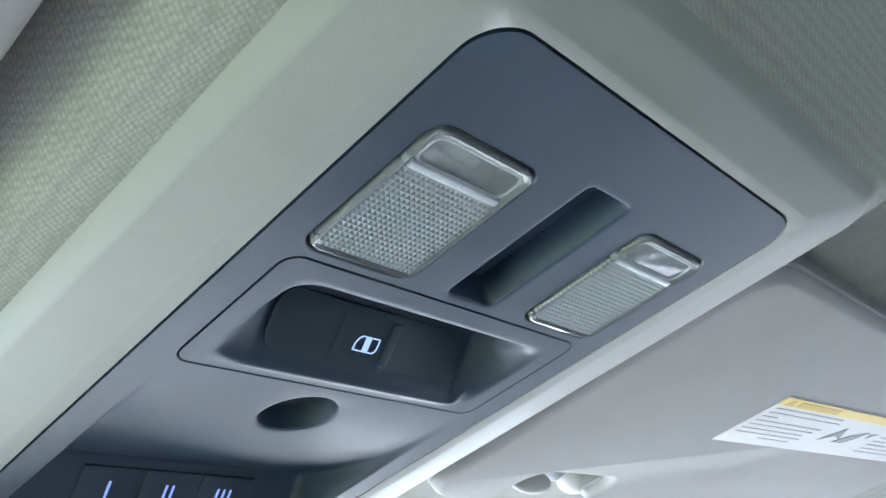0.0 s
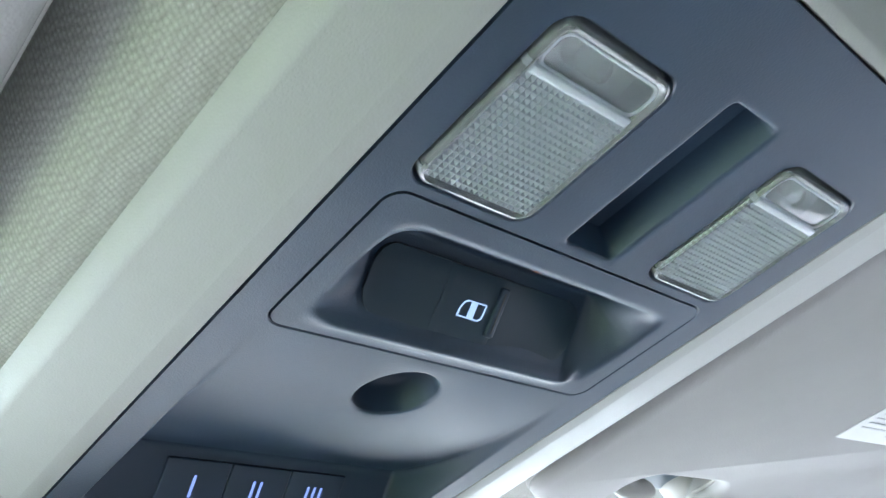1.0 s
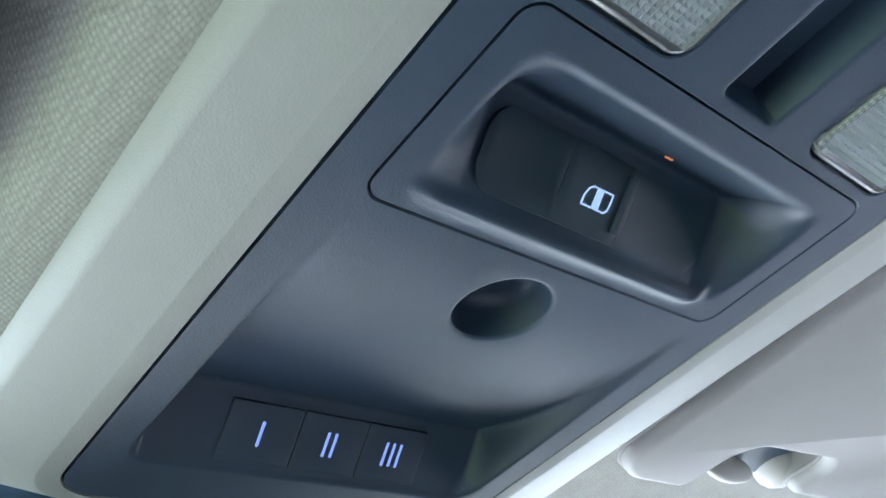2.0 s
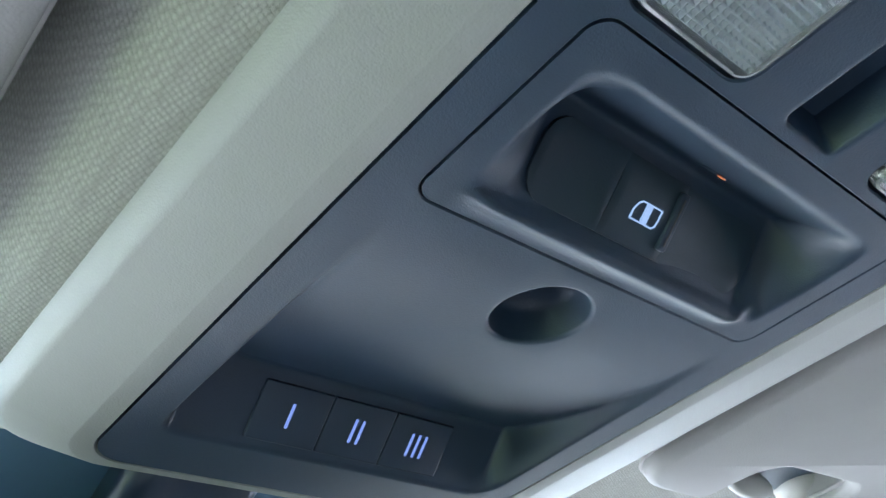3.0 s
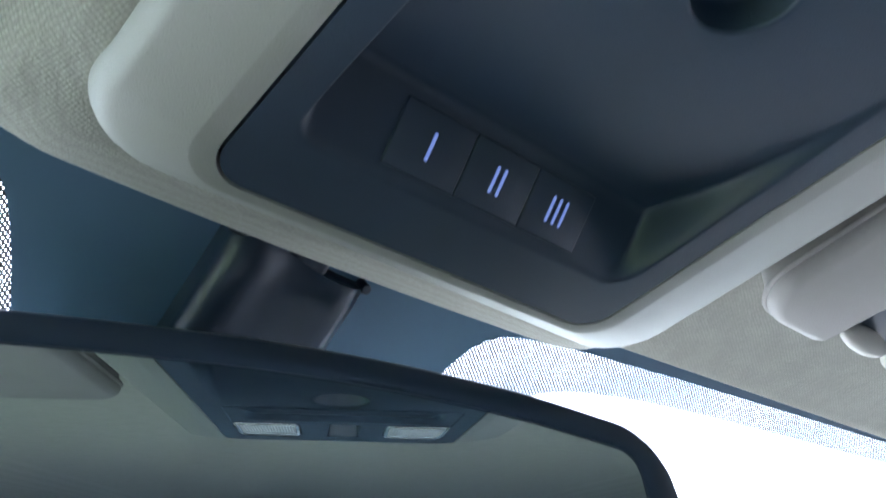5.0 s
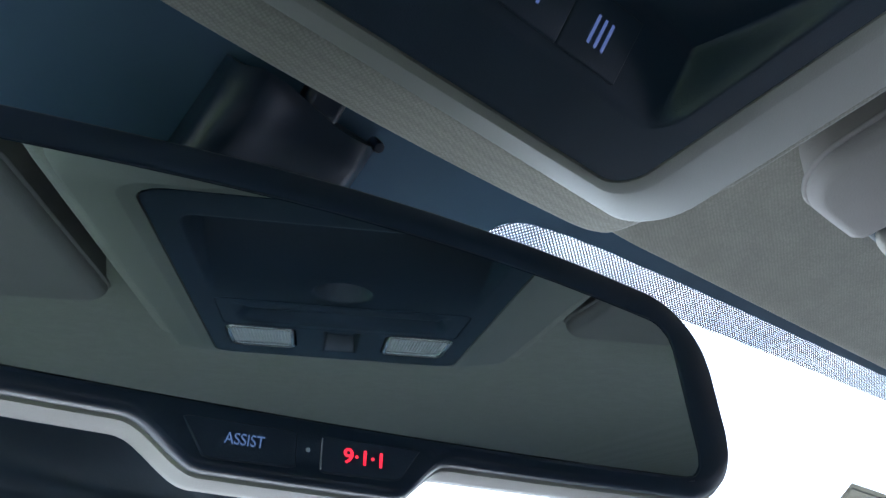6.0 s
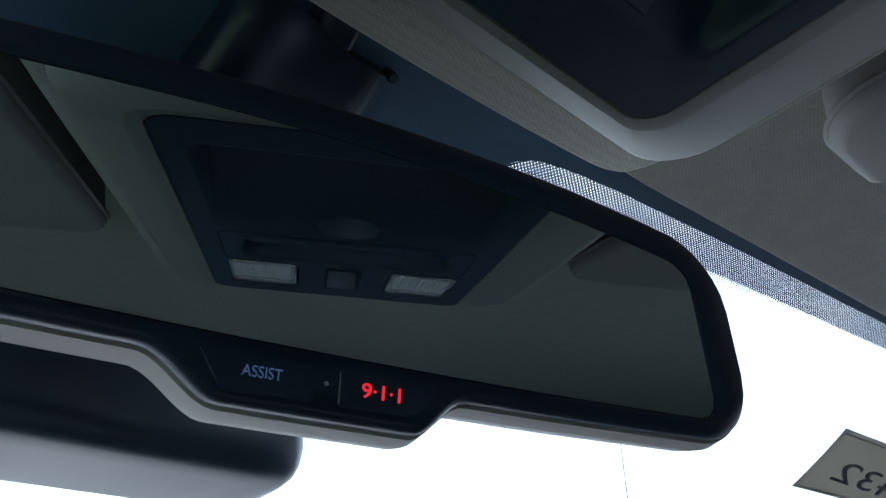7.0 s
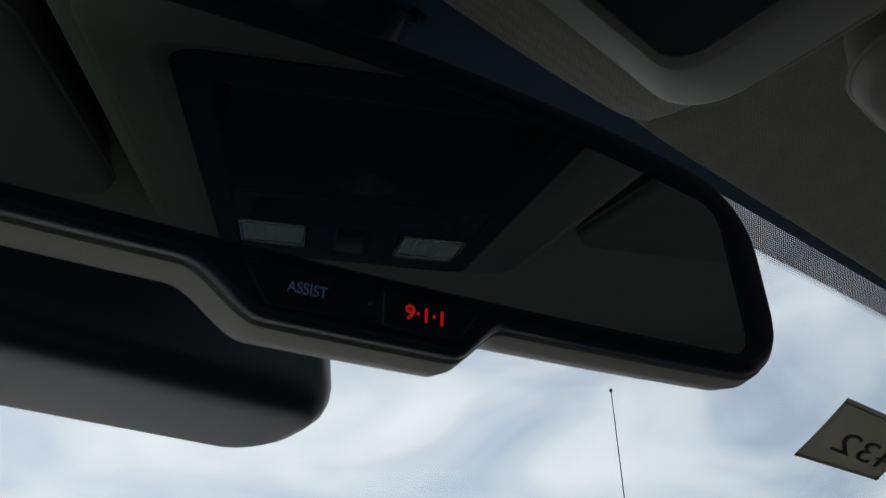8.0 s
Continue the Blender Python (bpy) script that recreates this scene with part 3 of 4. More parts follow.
def rocker_pose(x, s, h):
    m = Matrix.Identity(4)
    m.col[0].xyz, m.col[1].xyz, m.col[2].xyz = (1, 0, 0), -RS, RN
    m.translation = Vector((x, 0, 0)) + R0 + RS * s + RN * h
    return m


def rocker_pad(xa, xb, fn, left=0.0, right=0.0, s0=0.0, s1=0.0205, inset=0.00012):
    """A pad of the rocker: a hollowed or crowned top with rounded rims and side walls."""
    m = rocker_pose(0, 0, 0)
    nx, ns = 18, 8
    bm = bmesh.new()
    g = []
    for i in range(nx + 1):
        col = []
        for j in range(ns + 1):
            u_, v_ = i / nx, j / ns
            x = xa + inset + (xb - xa - 2 * inset) * u_
            cut = 0.0
            for d, r in ((x - xa, left), (xb - x, right)):
                if r and d < r:
                    cut = r - math.sqrt(max(0.0, r * r - (r - d) ** 2))
            cut = min(cut, 0.0085)
            s = s0 + cut + (s1 - s0 - 2 * cut) * v_
            edge = min(i, nx - i, j, ns - j)
            h = fn(u_, v_) - (0.00045 if edge == 0 else 0)
            col.append(bm.verts.new(m @ Vector((x, -s, h))))
        g.append(col)
    for i in range(nx):
        for j in range(ns):
            bm.faces.new((g[i][j], g[i + 1][j], g[i + 1][j + 1], g[i][j + 1]))
    loop = [g[i][0] for i in range(nx)] + [g[nx][j] for j in range(ns)] + [g[i][ns] for i in range(nx, 0, -1)] + [g[0][j] for j in range(ns, 0, -1)]
    low = [bm.verts.new(v.co - RN * 0.006) for v in loop]
    for k in range(len(loop)):
        q = (k + 1) % len(loop)
        bm.faces.new((loop[k], low[k], low[q], loop[q]))
    bmesh.ops.recalc_face_normals(bm, faces=bm.faces)
    return bm


rocker = part("rocker_switch", rocker_pad(-0.0168, 0.0070, lambda a, b: 0.0012 - 0.0010 * (2 * b - 1) ** 2), BLACK, console, "black rocker switch with a glowing window symbol")
part("finger_pad", rocker_pad(-0.0412, -0.0168, lambda a, b: -0.0008 + 0.0018 * a - 0.0010 * math.sin(math.pi * a), 0.0070), BLACK, rocker)
part("finger_pad", rocker_pad(0.0070, 0.0428, lambda a, b: -0.0010 - 0.0007 * math.sin(math.pi * a), 0.0, 0.0070), BLACK, rocker)
ic = rocker_pose(-0.0046, 0.0114, 0.0013)


def bar2(name, pts, mat, parent, m, t=0.0002, label=""):
    bm = bmesh.new()
    top = [bm.verts.new(m @ Vector((x, y, t))) for x, y in pts]
    bot = [bm.verts.new(m @ Vector((x, y, -t))) for x, y in pts]
    bm.faces.new(top)
    bm.faces.new(bot[::-1])
    for k in range(len(pts)):
        q = (k + 1) % len(pts)
        bm.faces.new((top[k], bot[k], bot[q], top[q]))
    bmesh.ops.recalc_face_normals(bm, faces=bm.faces)
    return part(name, bm, mat, parent, label)


W_, H_, T_ = 0.0047, 0.0025, 0.00042
left_arch = [(-W_, -H_), (-W_, -H_ * 0.1), (-W_ * 0.80, H_ * 0.70), (-W_ * 0.55, H_), (-W_ * 0.15, H_)]
right_arch = [(W_ * 0.15, -H_), (W_ * 0.72, -H_), (W_ * 0.94, -H_ * 0.7), (W_, -H_ * 0.1), (W_, H_)]


def stroke(pts, t):
    """A strip of even width along a bent line."""
    a, b = [], []
    for k, p in enumerate(pts):
        d = (Vector(pts[min(k + 1, len(pts) - 1)]) - Vector(pts[max(k - 1, 0)])).normalized()
        a.append((p[0] - d.y * t / 2, p[1] + d.x * t / 2))
        b.append((p[0] + d.y * t / 2, p[1] - d.x * t / 2))
    return a + b[::-1]


for line in (left_arch, right_arch, [(-W_, -H_), (W_ * 0.2, -H_)], [(-W_ * 0.2, H_), (W_, H_)]):
    bar2("symbol_line", stroke(line, T_), GLOWICON, rocker, ic)
bar2("symbol_pane", [(-W_ * 0.22, -H_), (W_ * 0.26, -H_), (W_ * 0.26, H_), (-W_ * 0.22, H_)], GLOWICON, rocker, ic)
gm = rocker_pose(0.0051, 0.0100, 0.0012)
ridge = part("ridge", block(-0.0017, 0.0017, -0.0078, 0.0078, -0.001, 0.0008, 0.0007, gm), DARK, rocker, "narrow raised ridge")
# groove not cut: its shade is a dark bar on the ridge
part("groove_shade", block(-0.0004, 0.0004, -0.0064, 0.0064, 0.0, 0.0009, 0.0002, gm), INKGROOVE, ridge, "dark bar painting the shade of a groove")
SLOT = Matrix.Identity(4)
SLOT.col[0].xyz, SLOT.col[1].xyz, SLOT.col[2].xyz = (1, 0, 0), (0, 0.63, 0.777), (0, 0.777, -0.63)
SLOT.translation = (0.0100, 0.1640, pocket(0.0100, 0.1640))
# no recess here: a slightly proud dark block paints the slot's shade
part("indicator_slot_shade", block(-0.0056, 0.0050, -0.0015, 0.0015, -0.0012, 0.00012, 0.0009, SLOT), SMOOTHBLACK, switch_plate, "dark proud block painting the shade of the indicator's slot")
part("indicator_lens", block(0.0014, 0.0044, -0.0005, 0.0006, -0.0006, 0.0004, 0.0003, SLOT), AMBER, switch_plate, "small amber indicator")


# ---- map lamps ----
def map_lamp(name, x0, x1, y0, y1):
    lamp = thing(name, "clear ribbed plastic map lamp lens set in the console", "lamp", ((x0 + x1) / 2, (y0 + y1) / 2, 0.006), "map lamps of the overhead console")
    z = -0.0010
    part("lens_frame", lofted([
        rr(x0, x1, y0, y1, 0.0050, 0.006), rr(x0, x1, y0, y1, 0.0050, 0.0002), rr(x0 + 0.0004, x1 - 0.0004, y0 + 0.0004, y1 - 0.0004, 0.0047, z + 0.0003),
        rr(x0 + 0.0011, x1 - 0.0011, y0 + 0.0011, y1 - 0.0011, 0.0042, z), rr(x0 + 0.0021, x1 - 0.0021, y0 + 0.0021, y1 - 0.0021, 0.0034, z + 0.0004),
        rr(x0 + 0.0026, x1 - 0.0026, y0 + 0.0026, y1 - 0.0026, 0.0030, z + 0.0012), rr(x0 + 0.0026, x1 - 0.0026, y0 + 0.0026, y1 - 0.0026, 0.0030, 0.006)], False, False), RIM, lamp, "clear plastic rim")
    yb = y0 + 0.0118
    part("crossbar", block(x0 + 0.0024, x1 - 0.0024, yb - 0.0001, yb + 0.0023, z + 0.0001, 0.003, 0.0006), FROST, lamp)
    part("window_pane", block(x0 + 0.0027, x1 - 0.0027, y0 + 0.0027, yb, z + 0.0012, z + 0.0026, 0.0006), LENS, lamp, "smooth clear window")
    part("pane_edge", lofted([rr(x0 + 0.0024, x1 - 0.0024, y0 + 0.0024, yb + 0.0004, 0.003, z + 0.0013), rr(x0 + 0.0026, x1 - 0.0026, y0 + 0.0026, yb + 0.0002, 0.003, z + 0.0008),
                             rr(x0 + 0.0031, x1 - 0.0031, y0 + 0.0031, yb - 0.0003, 0.0026, z + 0.0008), rr(x0 + 0.0033, x1 - 0.0033, y0 + 0.0033, yb - 0.0005, 0.0025, z + 0.0013)], False, False), FROST, lamp, "white frosted edge of the window")
    ax0, ax1, ay0, ay1 = x0 + 0.0020, x1 - 0.0020, yb + 0.0022, y1 - 0.0024
    nx, ny = 19, 19
    net, pits = bmesh.new(), bmesh.new()
    for i in range(nx):
        for j in range(ny):
            a, b = ax0 + (ax1 - ax0) * i / nx, ax0 + (ax1 - ax0) * (i + 1) / nx
            c, d = ay0 + (ay1 - ay0) * j / ny, ay0 + (ay1 - ay0) * (j + 1) / ny
            mx_, my_ = (a + b) / 2, (c + d) / 2
            rings_ = []
            for f, g_, h in ((0.5, 0.5, 0.0006), (0.44, 0.42, 0.0004), (0.39, 0.33, 0.0007), (0.33, 0.235, 0.0017)):
                w_, h_ = (b - a) * f, (d - c) * g_
                rings_.append([net.verts.new((p, q, z + h)) for p, q in ((mx_ - w_, my_ - h_), (mx_ + w_, my_ - h_), (mx_ + w_, my_ + h_), (mx_ - w_, my_ + h_))])
            for r0_, r1_ in zip(rings_, rings_[1:]):
                for k in range(4):
                    net.faces.new((r0_[k], r0_[(k + 1) % 4], r1_[(k + 1) % 4], r1_[k]))
            pits.faces.new([pits.verts.new(v.co) for v in rings_[-1]])
    bmesh.ops.remove_doubles(net, verts=net.verts, dist=1e-6)
    bmesh.ops.recalc_face_normals(net, faces=net.faces)
    part("prism_lens", net, FROST, lamp, "frosted net of small prisms", 20)
    part("prism_floor", pits, LENS, lamp, "clear hollows between the prisms", 20)
    part("reflector", lofted([rr(x0 + 0.0026, x1 - 0.0026, y0 + 0.0026, y1 - 0.0026, 0.003, 0.0026), rr(x0 + 0.0045, x1 - 0.0045, y0 + 0.0045, y1 - 0.0045, 0.003, 0.0075),
                              rr(x0 + 0.009, x1 - 0.009, y0 + 0.009, y1 - 0.009, 0.003, 0.0095)], False, True), REFLECT, lamp, "grey reflector bowl")
    bx, by = (x0 + x1) / 2, y0 + 0.0085
    part("bulb", rod((bx - 0.006, by, 0.0065), (bx + 0.006, by, 0.0065), 0.0024, 0.0024, 14, 0.001), LENS, lamp, "small clear bulb")
    return lamp


map_lamp("map_lamp", -LAMP[1], -LAMP[0], LAMP[2], LAMP[3])
map_lamp("map_lamp", LAMP[0], LAMP[1], LAMP[2], LAMP[3])


# ---- sun visors ----
def visor_outline(s, n=5):
    """Plan of a sun visor: rounded corners, and a notch in the front edge for the clip."""
    pts = []

    def arc(cx, cy, r, a0, a1, k=n):
        for q in range(k + 1):
            a = radians(a0 + (a1 - a0) * q / k)
            pts.append((cx + r * math.cos(a), cy + r * math.sin(a)))

    arc(0.1615 if s > 0 else 0.1585, 0.108, 0.024, 270, 180)
    arc(0.1760 if s > 0 else 0.1610, 0.2850, 0.0265, 180, 90, 14)
    arc(0.2020, 0.3030, 0.0085, 90, 0, 9)
    arc(0.2245, 0.2825, 0.0140, 180, 255, 12)
    arc(0.2720, 0.2805, 0.0145, 275, 360, 12)
    arc(0.2970, 0.2890, 0.0105, 180, 90, 8)
    arc(0.60, 0.261, 0.038, 90, 0)
    arc(0.60, 0.115, 0.038, 0, -90)
    return [(s * x, y) for x, y in pts]


def inset_ring(pts, d, z):
    n, out = len(pts), []
    area = sum(pts[k][0] * pts[(k + 1) % n][1] - pts[(k + 1) % n][0] * pts[k][1] for k in range(n))
    sg = 1 if area > 0 else -1
    for k in range(n):
        a, b, c = Vector(pts[k - 1]), Vector(pts[k]), Vector(pts[(k + 1) % n])
        e1, e2 = (b - a), (c - b)
        e1 = e1.normalized() if e1.length > 1e-7 else e2.normalized()
        e2 = e2.normalized() if e2.length > 1e-7 else e1
        nrm = Vector((-(e1 + e2).y, (e1 + e2).x))
        nrm = nrm.normalized() * sg
        out.append(Vector((b.x + nrm.x * d, b.y + nrm.y * d, z)))
    return out


def visor(s, label):
    v = thing("sun_visor", label, "sun visor", (s * 0.30, 0.19, 0.045), "sun visors")
    o = visor_outline(s)
    prof = [(0.0060, 0.0470), (0.0052, 0.0440), (0.0042, 0.0380), (0.0030, 0.0315), (0.0016, 0.0270), (0.0010, 0.0236), (0.0020, 0.0208), (0.0042, 0.0190), (0.0065, 0.0183)]
    part("panel", lofted([inset_ring(o, d, z) for d, z in prof], True, True), VISORSKIN, v, "", 50)
    # a rolled bead along the seam of the padded cover
    bead = bmesh.new()
    seam, rings_ = inset_ring(o, 0.0010, 0.0262), []
    outward = inset_ring(o, 0.0, 0.0262)
    for p, q in zip(seam, outward):
        n_ = (q - p).normalized()
        rings_.append([p + n_ * (0.0013 * math.cos(2 * math.pi * a / 8)) + Vector((0, 0, 0.0013 * math.sin(2 * math.pi * a / 8))) for a in range(8)])
    loft(bead, rings_ + [rings_[0]])
    bmesh.ops.remove_doubles(bead, verts=bead.verts, dist=1e-6)
    bmesh.ops.recalc_face_normals(bead, faces=bead.faces)
    part("seam_piping", bead, VISORSKIN, v, "rolled seam along the edge", 80)
    return v


visor(1, "light grey padded sun visor folded up, warning label on it")
visor(-1, "light grey padded sun visor folded up against the headliner")


def visor_clip(s):
    c = thing("visor_clip", "light grey plastic visor clip in front of a dark shade block", "clip", (s * 0.236, 0.281, 0.048), "visor clips")
    # added dark block: stands in for the shadowed gap in the visor notch
    part("notch_shade", block(min(s * 0.222, s * 0.296), max(s * 0.222, s * 0.296), 0.266, 0.312, 0.0375, 0.0505, 0.004), POD, c, "dark block standing in for the shade behind the clip")

    def lobe(cx, cy, cz, rx, ry, rz, turn):
        rings = []
        for k in range(9):
            a = radians(-88 + 176 * k / 8)
            rings.append([Vector((s * (cx + rx * math.cos(a) * math.cos(b)), cy + ry * math.cos(a) * math.sin(b) + turn * rx * math.cos(a) * math.cos(b), cz + rz * math.sin(a)))
                          for b in [2 * math.pi * q / 28 for q in range(28)]])
        return lofted(rings, True, True)

    part("hook", lobe(0.2510, 0.3040, 0.0320, 0.0190, 0.0062, 0.0075, -0.04), SHELL, c, "", 70)
    part("hook_stem", lobe(0.2985, 0.3000, 0.0380, 0.0150, 0.0150, 0.0110, 0.20), SHELL, c, "", 70)
    return c


visor_clip(1)
visor_clip(-1)

# warning label on the passenger visor
lab = thing("warning_label", "white and yellow airbag warning label stuck on the visor", "label", (0.36, 0.172, 0.0183))
LM = Matrix.Translation((0.2895, 0.1490, 0.0)) @ Matrix.Rotation(radians(-4.8), 4, "Z")
LONG = 0.272


def print_bar(xa, xb, y, h, z, mat):
    part("print_bar", block(xa, xb, y, y + h, z, z + 0.0005, 0.0001, LM), mat, lab)


part("paper", block(0, LONG, 0, 0.0535, 0.0178, 0.0187, 0.0002, LM), PAPER, lab)
part("header_band", block(0.0002, LONG - 0.0002, 0.0002, 0.0086, 0.0174, 0.0182, 0.0002, LM), YELLOW, lab, "yellow header band")
bar2("warning_triangle", [(0.006, 0.0078), (0.016, 0.0078), (0.011, 0.0014)], GOLD, lab, LM @ Matrix.Translation((0, 0, 0.0173)), 0.0001)
print_bar(0.0200, 0.0720, 0.0022, 0.0050, 0.01715, GOLD)
for k, (xa, xb) in enumerate(((0.0060, 0.0930), (0.0060, 0.0980), (0.0060, 0.0230), (0.0060, 0.0890), (0.0060, 0.0860), (0.0060, 0.0800), (0.0060, 0.0850), (0.0400, 0.0780))):
    print_bar(xa, xb, 0.0118 + 0.0047 * k, 0.0012, 0.0175, INK)
for pts in ([(0.105, 0.0370), (0.116, 0.0190), (0.129, 0.0330), (0.118, 0.0300)], [(0.126, 0.0370), (0.135, 0.0270), (0.152, 0.0200), (0.149, 0.0290), (0.141, 0.0370)], [(0.156, 0.0220), (0.167, 0.0200), (0.161, 0.0280)]):
    bar2("picture_shape", pts, INKGREY, lab, LM @ Matrix.Translation((0, 0, 0.0176)), 0.0001)
for k in range(7):
    print_bar(0.178, 0.262 - 0.010 * (k % 2), 0.0125 + 0.0052 * k, 0.0012, 0.0175, INK)

# ---- rear-view mirror ----
MN = Vector((-0.29544, -0.93915, -0.17527)).normalized()
MU = Vector((0.95391, -0.30009, -0.0260))
MU = (MU - MN * MU.dot(MN)).normalized()
MV = MN.cross(MU)
MV = MV if MV.z > 0 else -MV
MP = Matrix.Identity(4)
MP.col[0].xyz, MP.col[1].xyz, MP.col[2].xyz = MU, MV, MN
MP.translation = Vector((-0.0096, 0.3924, -0.0847))
MP = MP @ Matrix.Scale(0.93, 4)


def g_top(u):
    return 0.0722 - (0.60 if u > -0.035 else 0.30) * (u + 0.035) ** 2


def g_bot(u):
    return 0.0075 - 0.045 * u + 0.15 * u * u


def bump_(u):
    return 0.0112 * smooth((u + 0.0475) / 0.0210) * smooth((0.0420 - u) / 0.0170)


def mirror_ring(inset, h, kind, n=150):
    """A ring of the mirror: u across, v up, h towards the seats; kind 0 follows the pane, 1 the case with its button bulge."""
    ua, ub = (-0.1290 + inset, 0.1302 - inset) if kind == 0 else (-0.1480 + inset, 0.1495 - inset)
    rc = 0.008 if kind == 0 else 0.021
    pts = []

    def span(u):
        lo = g_bot(u) + (inset if kind == 0 else -0.0088 + inset - bump_(u))
        hi = g_top(u) - (inset if kind == 0 else -0.0150 + inset)
        e_ = max(0.0, (u - (ub - rc)) / rc, ((ua + rc) - u) / rc)
        if e_ > 0:
            f = math.sqrt(max(0.0, 1 - min(1.0, e_) ** 2))
            r_ = rc * (1 - f)
            lo, hi = lo + min(r_, (hi - lo) / 2 - 1e-4), hi - min(r_, (hi - lo) / 2 - 1e-4)
        return lo, hi

    us = [ua + (ub - ua) * (0.5 * 0.5 * (1 - math.cos(math.pi * k / n)) + 0.5 * k / n) for k in range(n + 1)]
    for u in us:
        pts.append(Vector((u + 0.0, span(u)[0], h)))
    for u in us[::-1]:
        pts.append(Vector((u, span(u)[1], h)))
    for p in pts:
        p.x -= 0.12 * (p.y - 0.022) * smooth((p.x - 0.07) / 0.06)
    return pts


mirror = thing("rear_view_mirror", "black framed rear-view mirror with glowing call buttons", "mirror", tuple(MP.translation + MV * 0.04))
part("glass", lofted([mirror_ring(-0.0012, -0.0020, 0), mirror_ring(-0.0012, -0.0004, 0), mirror_ring(0.0, 0.0, 0)], True, True, MP), MIRROR, mirror, "dim green-grey mirror glass", 3)
bezel = part("bezel", lofted([mirror_ring(-0.0004, -0.0015, 0), mirror_ring(-0.0006, 0.0006, 0), mirror_ring(-0.0016, 0.0011, 0), mirror_ring(0.0053, 0.0006, 1), mirror_ring(0.0043, -0.0002, 1),
                              mirror_ring(0.0033, -0.0018, 1), mirror_ring(0.0029, -0.0042, 1), mirror_ring(0.0036, -0.0056, 1)], False, False, MP), SMOOTHBLACK, mirror, "satin black bezel with a button bulge")
part("back_shell", lofted([mirror_ring(0.0036, -0.0050, 1), mirror_ring(0.0022, -0.0056, 1), mirror_ring(0.0012, -0.0120, 1), mirror_ring(0.0020, -0.0190, 1), mirror_ring(0.0060, -0.0250, 1), mirror_ring(0.0160, -0.0290, 1)], False, True, MP), SHELL, mirror, "grey plastic back shell")


def call_button(name, u0, u1, v0, v1, flip, label):
    o = [(u0, v1), (u0 + (0.0 if flip else 0.0065), v0), (u1 - (0.0065 if flip else 0.0), v0 - 0.0003), (u1, v1 - 0.0010)]
    o = [p for k in range(4) for p in [tuple(Vector(o[k]).lerp(Vector(o[(k + 1) % 4]), f)) for f in (0.06, 0.3, 0.7, 0.94)]]
    return part(name, lofted([inset_ring(o, 0.0, 0.0), inset_ring(o, 0.0, 0.0008), inset_ring(o, 0.0004, 0.0012)], True, True, MP), SMOOTHBLACK, mirror, label)


b1 = call_button("call_button", -0.0335, -0.0036, -0.0054, 0.0050, False, "black button with blue lettering")
b2 = call_button("call_button", 0.0028, 0.0316, -0.0062, 0.0036, True, "black button with red figures")
tilt = Matrix.Rotation(radians(-2.2), 4, "Z")
writing("lettering", "ASSIST", 0.0042, MP @ Matrix.Translation((-0.0172, -0.0002, 0.0012)) @ tilt, GLOWDIM, b1, wide=0.84)
writing("lettering", "9\u00b71\u00b71", 0.0054, MP @ Matrix.Translation((0.0150, -0.0016, 0.0012)) @ tilt, GLOWRED, b2, wide=1.12, bold=0.00009)
part("microphone_port", rod(MP @ Vector((-0.0007, -0.0008, 0.0002)), MP @ Vector((-0.0007, -0.0008, 0.0013)), 0.0007, 0.0006, 12), CHROME, mirror, "tiny grey indicator")
# cover of the stem, running down the windscreen behind the mirror, and the pod at its foot
DOWN = Vector((0, 1, -RAKE)).normalized()
INTO = Vector((0, -RAKE, -1)).normalized()


def on_screen(x, s, h):
    """A place by the windscreen: x across, s down the pane, h into the cab."""
    return screen(x, 0.390) + DOWN * s + INTO * h


section = [(-0.0350, -0.002)]
section += [(-0.0255 + 0.0095 * math.cos(radians(180 - 100 * k / 9)), 0.0070 + 0.0095 * math.sin(radians(180 - 100 * k / 9))) for k in range(10)]
section += [(-0.0170, 0.0146), (-0.0130, 0.0130), (-0.0060, 0.0125), (0.0060, 0.0125), (0.0130, 0.0125), (0.0180, 0.0124), (0.0205, 0.0112), (0.0262, 0.0050), (0.0272, 0.0030), (0.0272, -0.002)]
stem = []
for k in range(9):
    f = k / 8
    ring = []
    for x, h in section:
        top = 0.0060 + 0.0065 * smooth((x + 0.026) / 0.040) + 0.0025 * smooth((-0.027 - x) / 0.008)
        s_ = top + (0.078 - top) * f
        shrink = 1.0 - 0.22 * max(0.0, 1 - k / 0.8) if k == 0 else 1.0
        ring.append(on_screen(x - 0.10 * (s_ - 0.012), s_, h * shrink if h > 0 else h))
    stem.append(ring)
part("stem_cover", lofted(stem, True, True), SMOOTHBLACK, mirror, "black moulded cover of the mirror stem", 35)
boot = Matrix.Identity(4)
boot.col[0].xyz, boot.col[1].xyz, boot.col[2].xyz = Vector((1, 0, 0)), -DOWN, INTO
boot.translation = on_screen(0, 0, 0)
part("cable_boot", block(-0.0085, 0.0065, -0.016, 0.006, 0.0004, 0.0095, 0.003, boot), SMOOTHBLACK, mirror, "black boot of the cable")
part("stem_button", rod(on_screen(0.0255, 0.0115, 0.0010), on_screen(0.0255, 0.0115, 0.0080), 0.0024, 0.0021, 14, 0.0008), SMOOTHBLACK, mirror)
pod = []
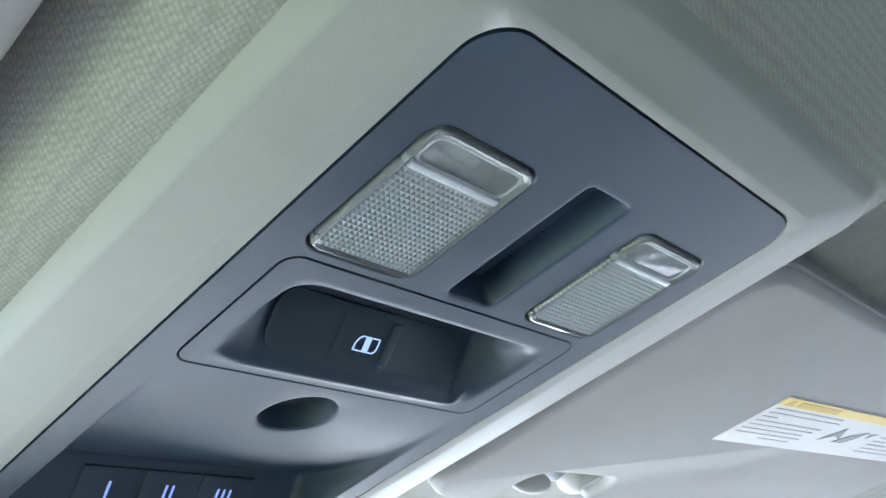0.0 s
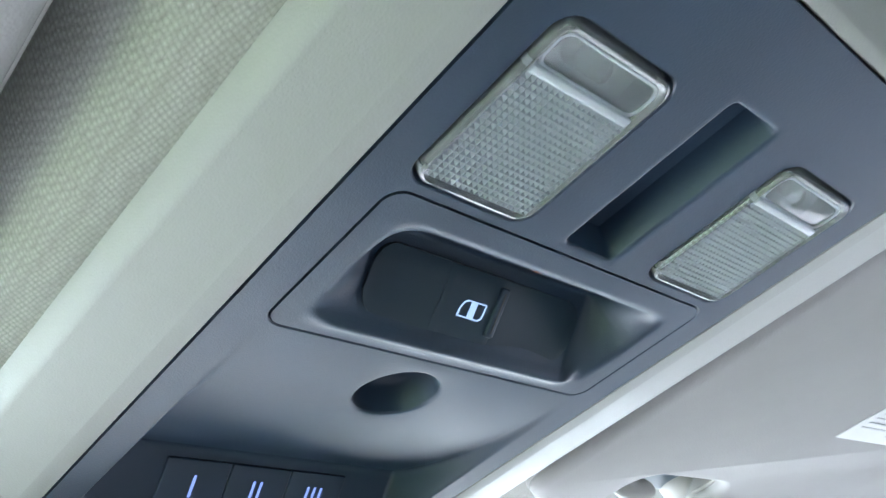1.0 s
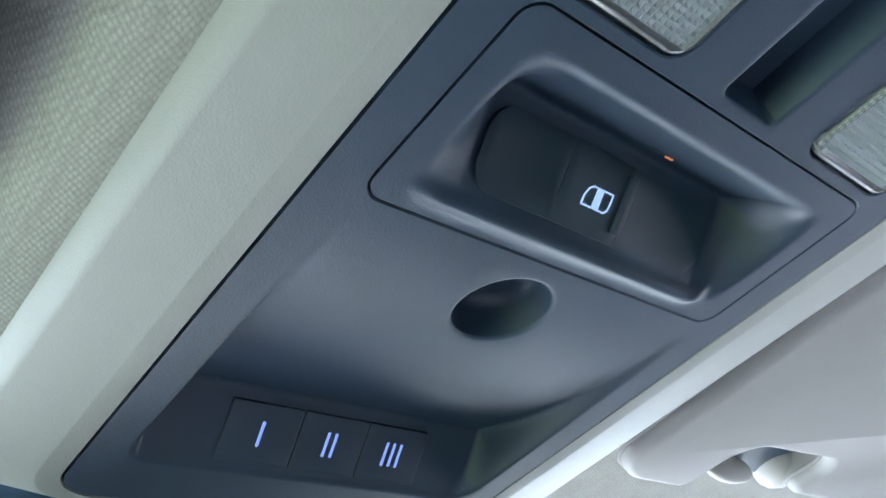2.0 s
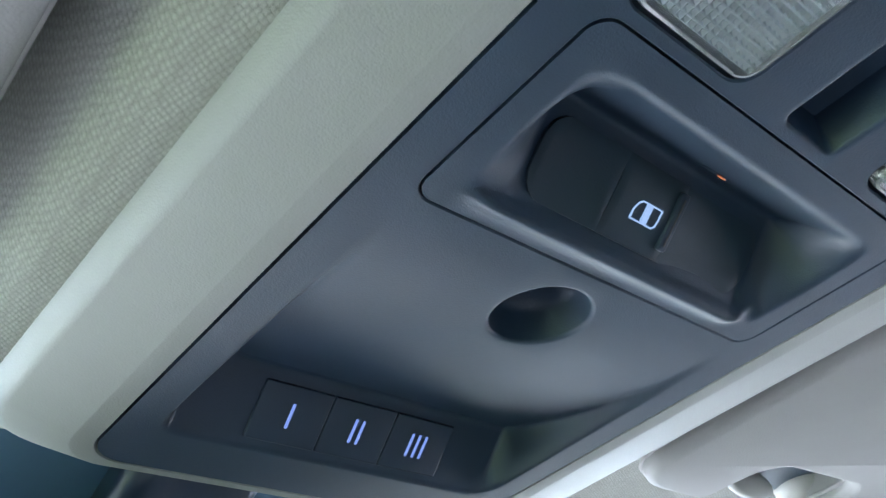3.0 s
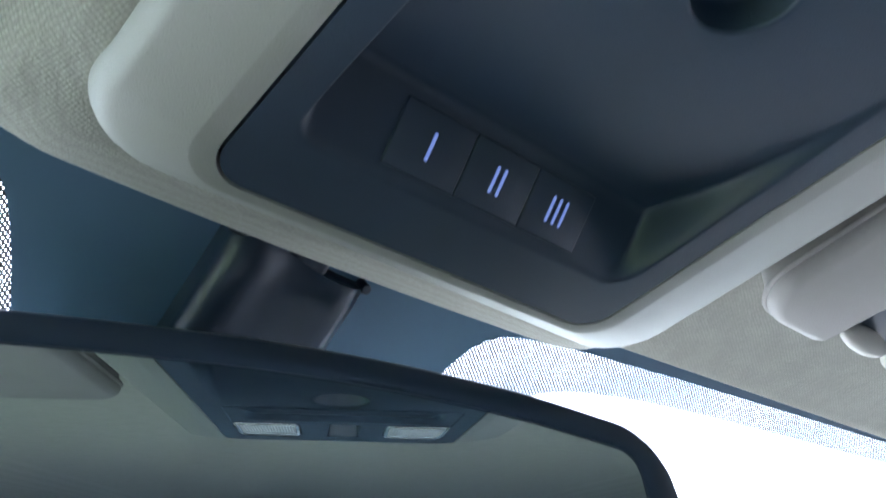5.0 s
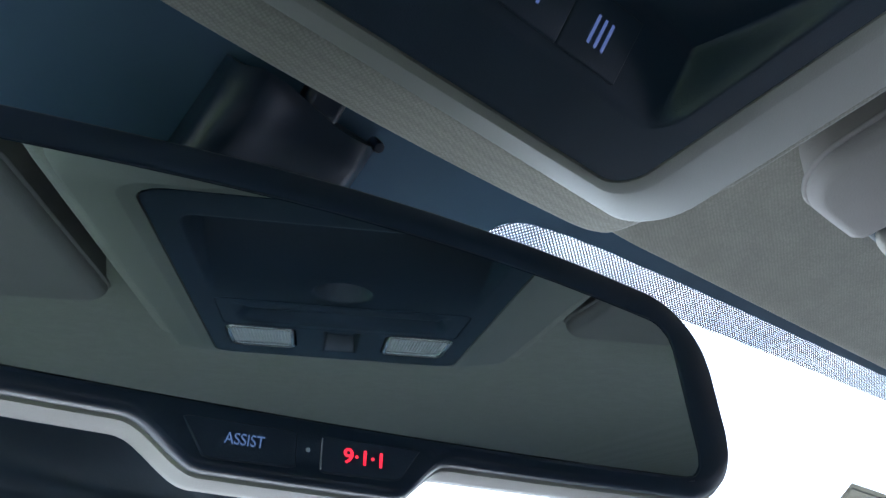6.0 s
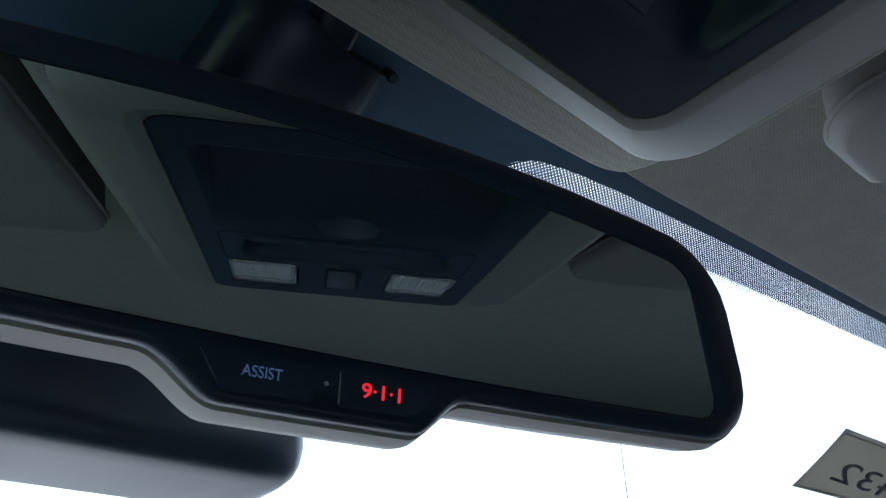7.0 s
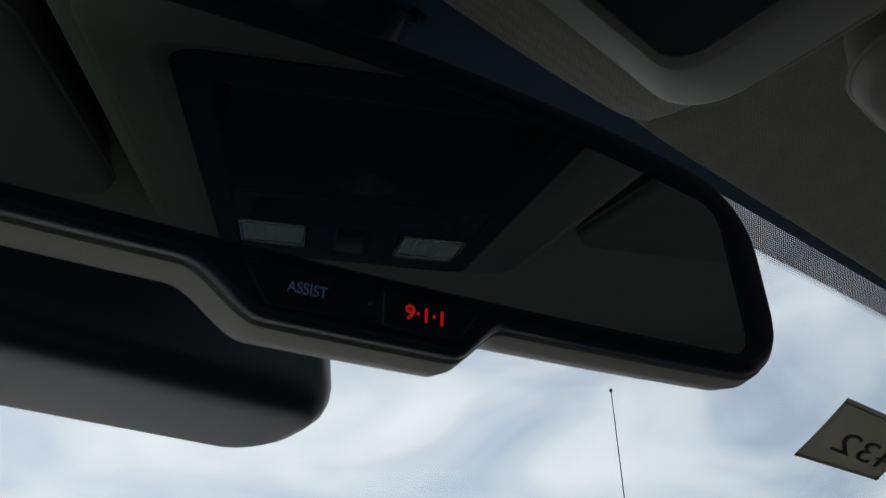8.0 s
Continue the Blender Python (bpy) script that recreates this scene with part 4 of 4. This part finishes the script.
for d, z in ((0.010, 0.020), (0.004, 0.004), (0.0015, -0.025), (0.0, -0.060), (0.0, -0.0735), (0.0009, -0.0780), (0.0026, -0.0812), (0.0056, -0.0836), (0.0095, -0.0848), (0.0150, -0.0852)):
    ring = []
    for p in rr(-0.096 + d, 0.0335 - d, 0.4480 + d, 0.4930 - 0.3 * d, max(0.006, 0.019 - 0.6 * d), 0, 8):
        ring.append(Vector((p.x, p.y, min(z, screen(0, p.y).z - 0.001))))
    pod.append(ring)
part("sensor_pod", lofted(pod, True, True), POD, mirror, "black rounded sensor pod behind the glass", 32)

# ---- sticker on the windscreen, seen from behind ----
st = thing("windscreen_sticker", "pale paper sticker on the windscreen, handwriting showing through", "sticker", tuple(screen(0.54, 0.455, 0.002)))


def sticker_at(u, v, off):
    """u along the sticker, v down the pane; its near edge is bowed."""
    return screen(0.4890 - 0.0100 * v + 0.0016 * math.sin(math.pi * v) + 0.150 * u, 0.4457 + 0.0465 * v - 0.0030 * u, off)


def sticker_sheet(us, vs, off, thick):
    bm = bmesh.new()
    g = [[bm.verts.new(sticker_at(u, v, off)) for v in vs] for u in us]
    for a, b in zip(g, g[1:]):
        for j in range(len(vs) - 1):
            bm.faces.new((a[j], a[j + 1], b[j + 1], b[j]))
    bmesh.ops.solidify(bm, geom=bm.faces, thickness=thick)
    bmesh.ops.recalc_face_normals(bm, faces=bm.faces)
    return bm


ALONG = [k / 12 for k in range(13)]
part("paper", sticker_sheet(ALONG, ALONG, 0.0025, 0.0004), STICKER, st)
for us, vs in ((ALONG, (0.045, 0.065)), (ALONG, (0.94, 0.96)), ((0.018, 0.025), ALONG)):
    part("border_line", sticker_sheet(us, vs, 0.0016, 0.0002), MARKER, st)
ex_, ey_ = Vector((1, 0, 0)), -DOWN
SM = Matrix.Identity(4)
SM.col[0].xyz, SM.col[1].xyz, SM.col[2].xyz = -ex_, ey_ + 0.25 * ex_, (-ex_).cross(ey_)
SM.translation = screen(0.5760, 0.4730, 0.0018)
writing("handwriting", "432", 0.0265, SM, INKGROOVE, st, 0.0002, 2.9)

# ---- aerial outside ----
aer = thing("aerial", "thin black mast aerial on the front wing", "aerial", (0.921, 0.975, -0.49))
part("mast", rod((0.9210, 0.9750, -0.490), (0.7935, 0.8143, 0.2291), 0.0012, 0.0007, 8), SMOOTHBLACK, aer)
part("tip", rod((0.7940, 0.8150, 0.2262), (0.7935, 0.8143, 0.2305), 0.0022, 0.0022, 10, 0.0008), SMOOTHBLACK, aer)
part("foot", rod((0.9210, 0.9750, -0.492), (0.9160, 0.9690, -0.46), 0.012, 0.006, 14), SMOOTHBLACK, aer)
